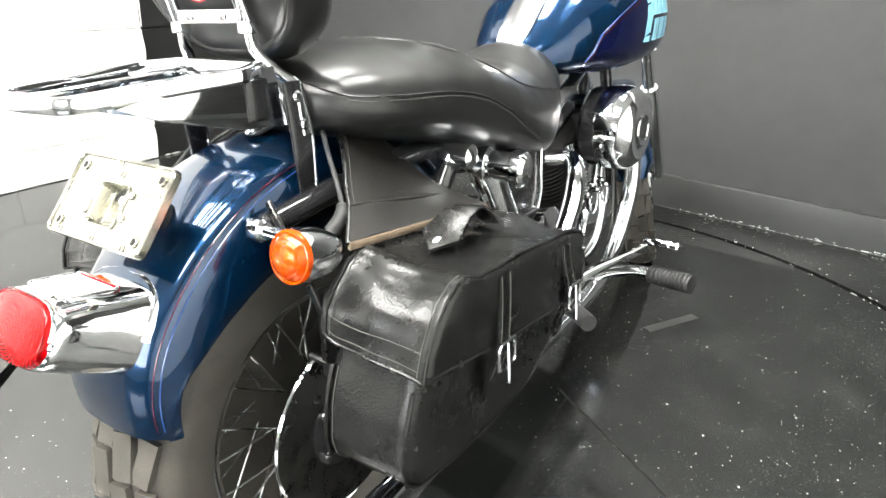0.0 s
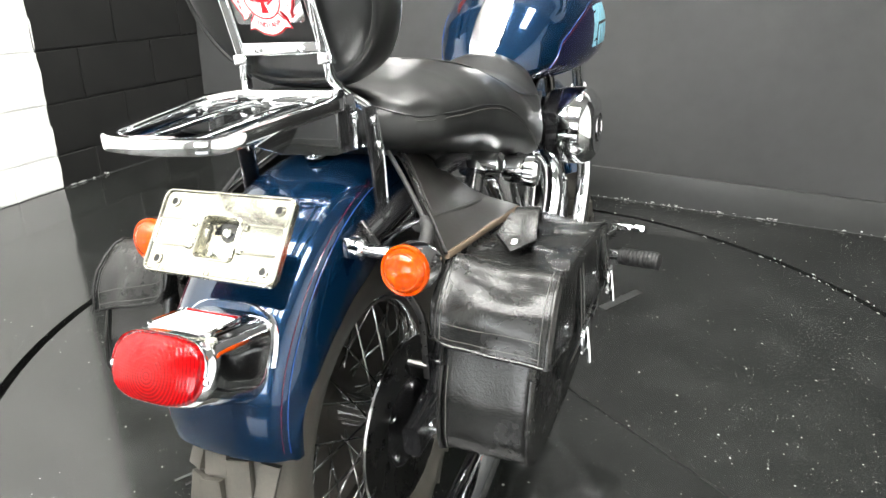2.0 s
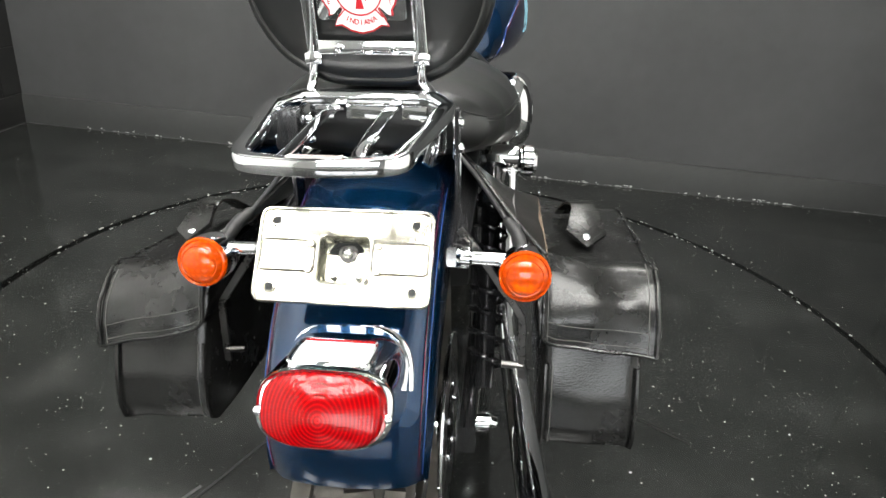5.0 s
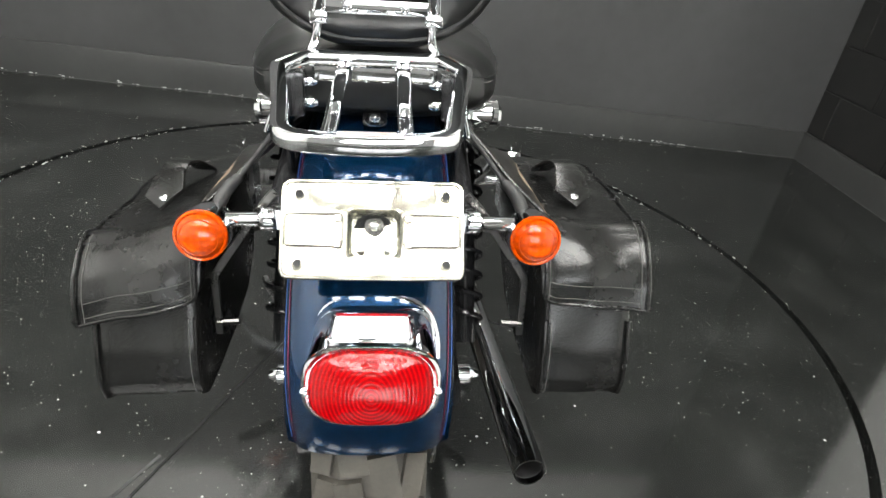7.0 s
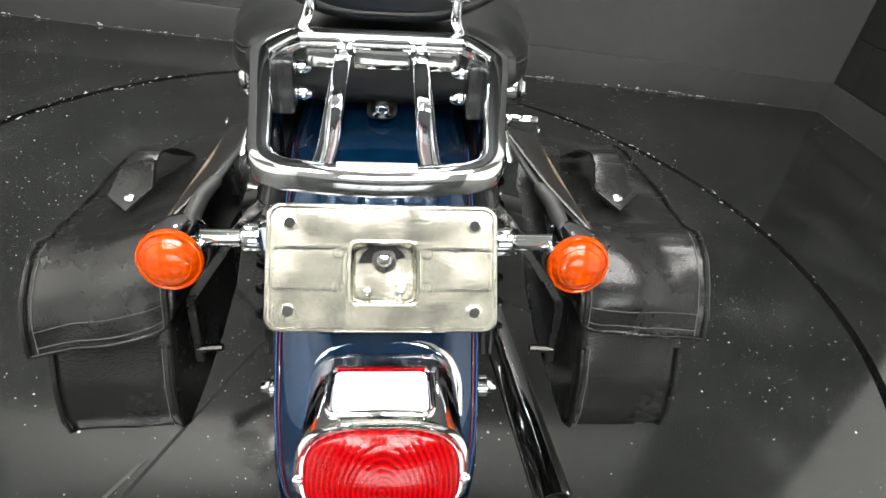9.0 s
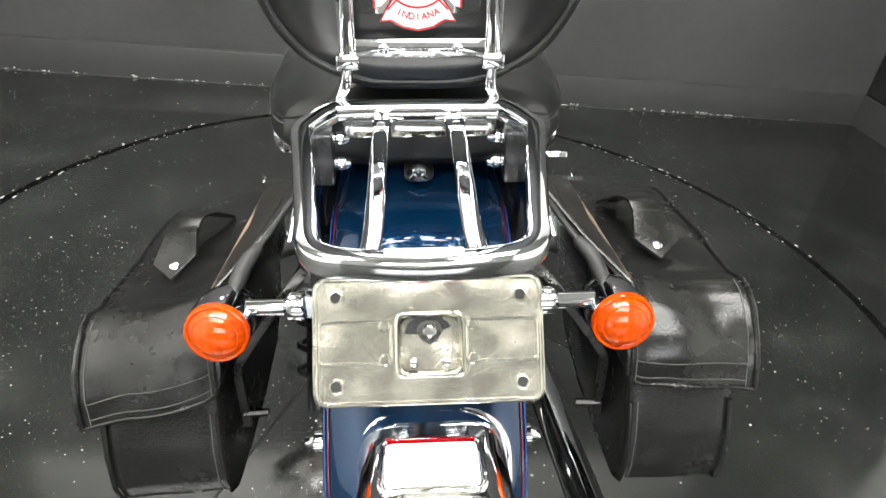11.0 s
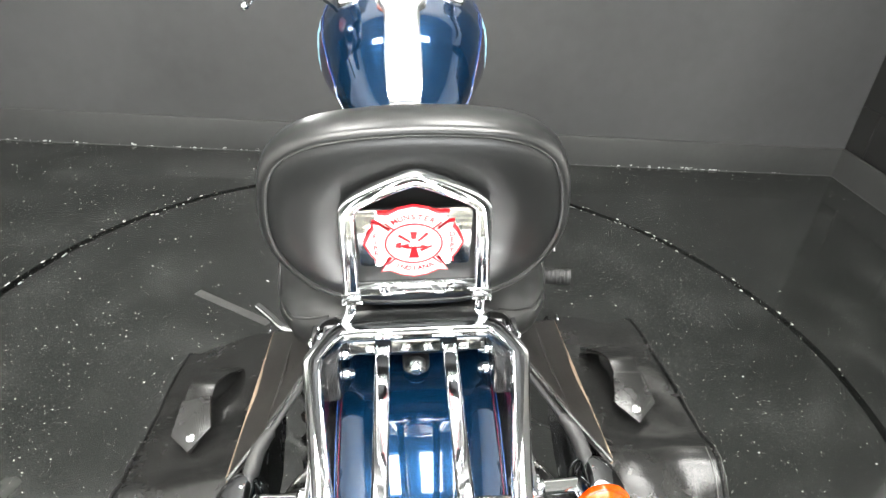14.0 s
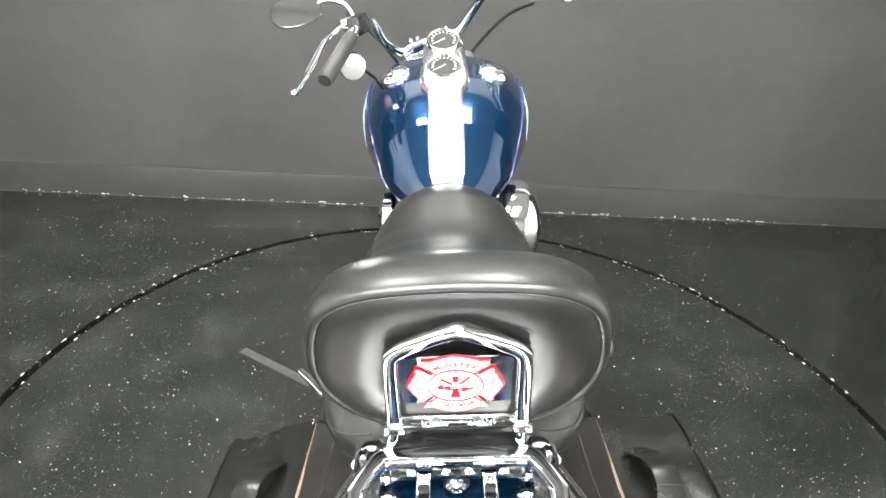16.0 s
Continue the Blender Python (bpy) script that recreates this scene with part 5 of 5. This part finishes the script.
arc = [22 + 4 * i for i in range(38)]
rings = [front_section(a) for a in arc]
front_fender = part("front_fender", steered(loft([r + [p + (FA - p).normalized() * 0.003 for p in reversed(r)] for r in rings])), BLUE, bike, "metallic blue front fender", sharp=60)
for s in (-1, 1):
    part("pinstripe", steered(sweep([front_section(a)[4 - 3 * s] * 1.0 for a in arc[4:-2]], 0.0012, 6)), STRIPE_BLUE, front_fender)
headlamp = part("headlamp", steered(lathe([(0.02, -0.10), (0.06, -0.085), (0.08, -0.04), (0.085, 0.02), (0.088, 0.035), (0.082, 0.045)], (0, 2.50, 0.90), (0, 1, -0.05), 32)), CHROME, bike, "chrome headlamp shell")
part("lens", steered(lathe([(0.082, 0.04), (0.05, 0.055), (0.0005, 0.06)], (0, 2.50, 0.90), (0, 1, -0.05), 32)), CLEAR_WINDOW, headlamp)

half = [V(0.03, 2.345, 1.055), V(0.09, 2.345, 1.058), V(0.14, 2.31, 1.11), V(0.18, 2.21, 1.185), V(0.225, 2.11, 1.215), V(0.375, 1.95, 1.155)]
bars = [V(-p.x, p.y, p.z) for p in reversed(half)] + half
handlebar = part("handlebar", steered(sweep(curve_points(bars), 0.0127, 16)), CHROME, bike, "chrome pullback handlebar turned to its stop")
part("riser", steered(merged(*[box((s * 0.045, 2.345, 1.01), (0.034, 0.04, 0.10), 0.01) for s in (-1, 1)])), CHROME, handlebar)
part("bar_clamp", steered(box((0, 2.345, 1.06), (0.15, 0.045, 0.035), 0.012)), CHROME, handlebar)
part("riser_cover", steered(box((0, 2.352, 1.020), (0.185, 0.060, 0.060), 0.022)), CHROME, handlebar, "chrome riser cover")
for s in (-1, 1):
    part("clamp_bolt", steered(merged(*[lathe([(0.006, 0), (0.006, 0.006), (0.002, 0.008)], (s * x, 2.345, 1.077), (0, 0, 1), 10) for x in (0.035, 0.055)])), CHROME, handlebar)
    part("perch", steered(box((0, 0, 0), (0.034, 0.026, 0.030), 0.007, Matrix.Translation((s * 0.262, 2.108, 1.214)) @ Matrix.Rotation(radians(-45 * s), 4, "Z"))), CHROME, handlebar, "chrome lever perch")
    part("brake_hose", steered(sweep(curve_points([(s * 0.255, 2.125, 1.212), (s * 0.235, 2.20, 1.222), (s * 0.18, 2.30, 1.16), (s * 0.10, 2.39, 1.03), (s * 0.07, 2.42, 0.90)]), 0.0045, 8)), RUBBER_GRIP, handlebar, "black hose")
for s in (-1, 1):
    g0, g1 = V(s * 0.280, 2.043, 1.196), V(s * 0.383, 1.943, 1.152)
    grip = part("grip", steered(sweep([g0, g0.lerp(g1, 0.05), g0.lerp(g1, 0.5), g1, g1 + (g1 - g0) * 0.03], [0.015, 0.0175, 0.017, 0.018, 0.016], 20)), RUBBER_GRIP, handlebar, "black rubber grip")
    part("grip_end", steered(lathe([(0.015, 0), (0.015, 0.004), (0.0005, 0.006)], g1 + (g1 - g0) * 0.03, g1 - g0, 18)), BLACK_MATT, grip)
    part("switch_housing", steered(box((0, 0, 0), (0.05, 0.036, 0.045), 0.010, Matrix.Translation((s * 0.248, 2.082, 1.209)) @ Matrix.Rotation(radians(-45 * s), 4, "Z"))), BLACK_PAINT, handlebar, "black switch housing")
    lever = part("lever", steered(sweep(curve_points([(s * 0.265, 2.125, 1.213), (s * 0.32, 2.115, 1.198), (s * 0.385, 2.05, 1.165), (s * 0.45, 1.98, 1.138)]), 0, 12, flat=(0.017, 0.009))), CHROME, handlebar, "polished hand lever")
    part("lever_tip", steered(lathe([(0.0005, -0.009), (0.006, -0.007), (0.009, 0), (0.006, 0.007), (0.0005, 0.009)], (s * 0.452, 1.978, 1.138), (0, 0, 1), 14)), CHROME, lever)
    sig = part("front_signal", steered(lathe([(0.004, -0.03), (0.02, -0.024), (0.031, -0.008), (0.033, 0.006), (0.030, 0.012)], (s * 0.295, 2.07, 1.130), (0, -1, -0.1), 28)), CHROME, handlebar, "chrome front turn signal")
    part("lens", steered(lathe([(0.029, 0.01), (0.02, 0.017), (0.0005, 0.02)], (s * 0.295, 2.125, 1.130), (0, 1, 0), 24)), AMBER, sig)
    part("mirror_stem", steered(sweep(curve_points([(s * 0.248, 2.10, 1.22), (s * 0.25, 2.14, 1.25), (s * 0.28, 2.17, 1.268), (s * 0.31, 2.18, 1.268)]), 0.0055, 10)), CHROME, handlebar)
    head = frame_matrix(V(s * 0.358, 2.183, 1.265), (1, 0.12 * s, 0), (0, 0.25, 1))
    ring = lambda k, d: [head @ V(x * k, y * k, d) for x, y in [(0.058 * math.copysign(abs(math.cos(t)) ** 0.8, math.cos(t)), 0.034 * math.copysign(abs(math.sin(t)) ** 0.8, math.sin(t))) for t in [2 * math.pi * i / 32 for i in range(32)]]]
    mirror = part("mirror", steered(loft([ring(1.0, 0.003), ring(1.04, 0.0), ring(1.0, -0.012), ring(0.8, -0.022), ring(0.4, -0.027)])), CHROME, handlebar, "oval chrome mirror", sharp=50)
    part("mirror_glass", steered(loft([ring(0.93, 0.0032), ring(0.93, 0.0045)])), CHROME, mirror)
    part("cable", steered(sweep(curve_points([(s * 0.25, 2.17, 1.10), (s * 0.22, 2.30, 1.06), (s * 0.14, 2.42, 0.96), (s * 0.06, 2.44, 0.84)]), 0.005, 8)), RUBBER_GRIP, handlebar, "black control cable")

# ---- saddlebags ----
BODY = [(0.992, 0.590), (0.968, 0.515), (0.961, 0.470), (0.966, 0.446), (0.984, 0.432), (1.06, 0.424), (1.16, 0.420), (1.26, 0.430), (1.33, 0.468), (1.362, 0.525), (1.366, 0.565), (1.30, 0.590), (1.06, 0.602)]
LID = [(0.974, 0.590), (0.982, 0.622), (0.998, 0.650), (1.020, 0.671), (1.042, 0.682), (1.062, 0.682), (1.085, 0.672), (1.13, 0.668), (1.22, 0.662), (1.32, 0.652), (1.372, 0.644), (1.392, 0.628), (1.392, 0.585), (1.385, 0.550), (1.30, 0.545), (1.18, 0.558), (1.06, 0.576)]


def dense(pts, step=0.012):
    out, n = [], len(pts)
    for i in range(n):
        a, b = Vector(pts[i]), Vector(pts[(i + 1) % n])
        k = max(1, round((b - a).length / step))
        out += [a.lerp(b, j / k) for j in range(k)]
    return out


def bag_skin(profile, s, x0, x1, tilt, seed, dent, corner=0.0, sag=0.0):
    """The soft hide over a side outline: dented, creased, sagging between its ends, one lower corner cut round."""
    line = dense(profile, 0.009)
    c = sum(line, Vector((0, 0))) / len(line)

    def skin(x, p, sh=0.0, out=0.0):
        d = Vector(p) - c
        q = c + d * max(0.0, 1 - sh / max(d.length, 1e-6))
        soft = noise.noise(V(x * 15 + seed, q.x * 15, q.y * 15)) + 0.16 * noise.noise(V(x * 26 + seed, q.x * 30, q.y * 30))
        q = q + d.normalized() * (soft * dent * (1.0 if sh == 0 else 0.3) + out)
        z = q.y + noise.noise(V(x * 9, q.x * 9 + seed, 3)) * dent * 0.4
        z -= sag * math.sin(math.pi * min(1.0, max(0.0, (x - x0) / (x1 - x0)))) * math.exp(-((q.x - 1.035) / 0.04) ** 2) * min(1.0, max(0.0, (q.y - 0.60) / 0.05))
        if corner and x < x0 + corner and q.x < 1.05:
            u = 1 - max(0.0, x - x0) / corner
            z += corner * (1 - math.sqrt(max(0.0, 1 - u * u))) * min(1.0, max(0.0, (0.66 - z) / 0.06))
        return V(s * x, q.x, z - (x - x0) * tilt)
    return line, skin


def bag_shell(line, skin, x0, x1, round_):
    """A soft box: the side outline carried from its inner to its outer face, edges rounded."""
    stations = [(0, round_), (0.15, round_ * 0.45), (0.4, round_ * 0.12), (1, 0)]
    first, last = x0 + round_ * 1.3, x1 - round_ * 1.3
    xs = [(x0 + f * round_ * 1.3, sh) for f, sh in stations] + [(first + (last - first) * k / 18, 0) for k in range(1, 18)] + [(x1 - f * round_ * 1.3, sh) for f, sh in reversed(stations)]
    return loft([[skin(x, p, sh) for p in line] for x, sh in xs])


# the yoke from under the seat to its lower edge: x, z, rear and front edge along y
YOKE = ((0.090, 0.797, 1.160, 1.270), (0.118, 0.777, 1.143, 1.270), (0.142, 0.757, 1.120, 1.276), (0.165, 0.735, 1.096, 1.292), (0.186, 0.716, 1.076, 1.318), (0.226, 0.690, 1.026, 1.345))


def saddlebag(s, shift, tilt, seed, label, x1=0.373, hx=0.290):
    m = BIKE @ Matrix.Translation(shift)
    x0 = 0.222
    bag = thing("saddlebag", label, "saddlebag", (s * 0.30, 1.17, 0.44), m, group="pair of saddlebags")
    line, body = bag_skin(BODY, s, x0 + 0.008, x1 - 0.016, tilt * 0.15, seed, 0.0035)
    part("body", bag_shell(line, body, x0 + 0.008, x1 - 0.016, 0.012), LEATHER, bag, "black leather bag body", sharp=60)
    line, skin = bag_skin(LID, s, x0 - 0.002, x1 + 0.004, tilt, seed + 5, 0.0115, corner=0.030, sag=0.008)
    lid = part("lid", bag_shell(line, skin, x0 - 0.002, x1 + 0.004, 0.009), LEATHER, bag, "black leather lid with stitched hem", sharp=60)

    def at(x, y, z, out=0.0):
        return V(s * (x + out), y, z - (x - x0) * tilt)

    def flap_y(z):
        return float(np.interp(z, [0.590, 0.622, 0.650, 0.671], [0.974, 0.982, 0.998, 1.020]))
    for x in (x0 + 0.006, x1 - 0.002):
        part("welt", sweep([skin(x, p, 0.0, 0.0012) for p in dense(LID[:12], 0.012)], 0.0028, 8), LEATHER, lid)
    across = [x0 + 0.004 + (x1 - x0 - 0.008) * k / 20 for k in range(21)]
    part("hem", sweep([skin(x, (0.974, 0.590), 0.0, 0.001) for x in across], 0.0026, 8), LEATHER, lid)
    for z, xs in ((0.598, across[1:-1]), (0.618, across[1:-1])):
        part("hem_stitch", sweep([skin(x, (flap_y(z), z), 0.0, 0.0006) for x in xs], 0.00055, 5), STITCH, lid, "grey stitching")
    for x in (x0 + 0.012, x1 - 0.012):
        part("edge_stitch", sweep([skin(x, p, 0.0, 0.0006) for p in dense(LID[:6], 0.01)[:16]], 0.00055, 5), STITCH, lid)
    part("side_hem", sweep([at(x1, p[0], p[1] + 0.004, 0.003) for p in LID[12:]] + [at(x1, 0.976, 0.594, 0.003)], 0.0028, 8), LEATHER, lid)
    rim_line = [p for p in dense(BODY[:10], 0.012) if p.y < 0.565]
    rim_line = rim_line[:next((k for k, p in enumerate(rim_line) if p.x > 1.35), len(rim_line))]
    part("body_welt", sweep([body(x1 - 0.021, p, 0.0, 0.001) for p in rim_line], 0.0030, 8), LEATHER, bag)
    part("body_welt", sweep([body(x0 + 0.013, p, 0.0, 0.001) for p in rim_line], 0.0030, 8), LEATHER, bag)
    part("body_stitch", sweep([body(x0 + 0.022, p, 0.0, 0.0005) for p in rim_line], 0.0006, 5), STITCH, bag)
    for y0, y1 in ((1.135, 1.125), (1.315, 1.330)):
        pts = [at(x1, y0 + 0.002, float(np.interp(y0, [1.055, 1.39], [0.668, 0.634])), 0.0035), at(x1, y0, 0.62, 0.006), at(x1, y1, 0.565, 0.009), V(s * (x1 - 0.004), y1, 0.515 - 0.06 * tilt), V(s * (x1 - 0.010), y1, 0.478)]
        strap = part("strap", sweep(curve_points(pts, 4), 0, 10, flat=(0.028, 0.005), up=(s, 0, 0.2)), LEATHER, bag, "black leather strap")
        for k in (-1, 1):
            part("strap_stitch", sweep([p + V(s * 0.003, k * 0.010, 0) for p in curve_points(pts[0:4], 4)], 0.0006, 5), STITCH, strap)
        bc = at(x1, y1, 0.560, 0.016)
        part("buckle", sweep([bc + V(0, y, z) for y, z in rrect(0.040, 0.034, 0.006, 3)], 0.0030, 8, closed=True), CHROME, strap, "chrome buckle")
        part("buckle_pin", sweep([bc + V(s * 0.001, 0.0, 0.016), bc + V(s * 0.006, -0.006, -0.012), bc + V(s * 0.008, -0.008, -0.034)], 0.0032, 8), CHROME, strap)
    top = lambda y: float(np.interp(y, [1.055, 1.12, 1.22, 1.32], [0.685, 0.673, 0.667, 0.657]))
    hp = [at(hx, 1.160, top(1.160) + 0.027), at(hx, 1.177, top(1.177) + 0.035), at(hx - 0.002, 1.197, top(1.197) + 0.040), at(hx - 0.008, 1.224, top(1.224) + 0.033), at(hx - 0.014, 1.250, top(1.250) + 0.017), at(hx - 0.018, 1.274, top(1.274) + 0.001)]
    handle = part("handle", sweep(curve_points(hp, 4), 0, 10, flat=(0.036, 0.005)), LEATHER, bag, "arched leather carrying handle with rivet")
    tab = [(-0.020, 0.070), (0.020, 0.070), (0.028, 0.024), (0.0, -0.004), (-0.028, 0.024)]
    slope = V(0, 1, 0.47).normalized()
    part("handle_tab", prism(tab, frame_matrix(at(hx, 1.108, top(1.108) - 0.001), (1, 0, -tilt * s), slope), 0.007, 0.0015), LEATHER, handle)
    rim = [(x * 0.84, y * 0.86 + 0.004) for x, y in tab]
    part("tab_stitch", sweep([frame_matrix(at(hx, 1.108, top(1.108) + 0.0062), (1, 0, -tilt * s), slope) @ V(x, y, 0) for x, y in rim], 0.0006, 5, closed=True), STITCH, handle)
    part("rivet", lathe([(0.0055, 0), (0.0055, 0.002), (0.003, 0.0034), (0.0005, 0.0036)], at(hx, 1.119, top(1.108) + 0.0105), (0, -0.42, 0.9), 14), CHROME, handle, "bright rivet")
    # yoke that runs up under the seat
    rows = []
    for k, (x, z, ya, yb) in enumerate(YOKE):
        ring_top = [V(s * x, ya + (yb - ya) * j / 8, z - 0.045 * (j / 8) * (0.9 if k < 5 else 0.75) + 0.002 * math.sin(j * 1.1)) for j in range(9)]
        rows.append([p + V(s * 0.003, 0, 0.004) for p in ring_top] + [p - V(s * 0.001, 0, 0.001) for p in reversed(ring_top)])
    yoke = part("yoke", loft(rows), LEATHER_WORN, bag, "faded leather yoke with raw brown edge", sharp=50)
    low = [V(s * 0.2285, 1.030 + 0.315 * j / 8, 0.689 - 0.034 * j / 8) for j in range(9)]
    part("raw_edge", sweep(low, 0, 8, flat=(0.006, 0.010)), RAW_HIDE, yoke, "raw brown leather edge")
    for k in (0, 8):
        edge = [V(s * (x + 0.003), yb if k else ya, z + 0.003 - 0.0405 * k / 8) for x, z, ya, yb in YOKE]
        part("yoke_piping", sweep(curve_points(edge), 0.0026, 8), LEATHER, yoke)
        part("yoke_stitch", sweep([p + V(0, 0.010 if k == 0 else -0.010, 0.0012) for p in curve_points(edge[:5])], 0.0006, 5), STITCH, yoke)
    part("yoke_stitch", sweep([V(s * 0.1765, 1.088 + 0.214 * j / 8, 0.7290 - 0.0405 * j / 8) for j in range(9)], 0.0008, 5), STITCH, yoke)
    part("yoke_fold", sweep([V(s * 0.1875, 1.078 + 0.236 * j / 8, 0.7195 - 0.040 * j / 8) for j in range(9)], 0.0032, 8), LEATHER_WORN, yoke)
    part("grommet", lathe([(0.003, 0), (0.0065, 0.0005), (0.0065, 0.002), (0.003, 0.0025)], (s * 0.231, 1.335, 0.672), (s, 0, 0.4), 16), CHROME, yoke)
    return bag


saddlebag(1, (0, 0, 0), 0.07, 2.0, "black leather saddlebag with two buckled straps, hanging beside the rear wheel")
saddlebag(-1, (0.004, 0.006, -0.004), 0.24, 9.0, "black leather saddlebag with drooping lid, hanging beside the rear wheel", x1=0.384, hx=0.300)

# ---- block walls: each block a piece of its own ----
def block_mesh(name, l, h, mat):
    bm = box((0, 0, 0), (0.09, l - 0.008, h - 0.008), 0.004)
    for f in bm.faces:
        f.smooth = False
    me = bpy.data.meshes.new(name)
    bm.to_mesh(me)
    bm.free()
    me.materials.append(mat)
    return me


def block_wall(name, x, face, mat, label):
    """Running bond of blocks over a recessed mortar slab; the lowest course is cut."""
    y0, y1, high, long_ = -0.2, Y1, 0.237, 0.456
    top = 0.158 + 8 * high
    core = lone(name, merged(box((x + face * 0.10, (Y0 + Y1) / 2, ZC / 2), (0.188, Y1 - Y0 + 0.4, ZC), 0.0), box((x + face * 0.05, (Y0 + y0) / 2 - 0.1, ZC / 2), (0.098, y0 - Y0 + 0.2, ZC), 0.0), box((x + face * 0.05, (Y0 + Y1) / 2, (top + ZC) / 2), (0.098, Y1 - Y0 + 0.4, ZC - top), 0.0)), mat, label, "wall", kind="structure")
    meshes = {}
    for row in range(9):
        z0, z1 = (0.0, 0.158) if row == 0 else (0.158 + (row - 1) * high, 0.158 + row * high)
        joint = 2.665 if row % 2 == 0 else 2.90
        cuts = sorted({y0, y1} | {joint + k * long_ for k in range(-8, 4) if y0 + 0.05 < joint + k * long_ < y1 - 0.03})
        for a, b in zip(cuts, cuts[1:]):
            key = (round(b - a, 3), row == 0)
            if key not in meshes:
                meshes[key] = block_mesh("block", key[0], z1 - z0, mat)
            ob = new("block", meshes[key])
            ob.parent = core
            ob.location = (x + face * 0.045, (a + b) / 2, (z0 + z1) / 2)
    return core


block_wall("wall_west", X0, -1, BLOCK_LEFT, "concrete block wall, black in the booth and white beyond")
block_wall("wall_east", X1, 1, BLOCK_RIGHT, "concrete block wall, black in the booth and white beyond")

# the room and all in it stand at the room's own angle
for ob in [o for o in scene.objects if not o.parent and (o.get("kind") in ("structure", "stuff") or o.get("category") == "lamp")]:
    ob.matrix_world = ROOM @ ob.matrix_basis
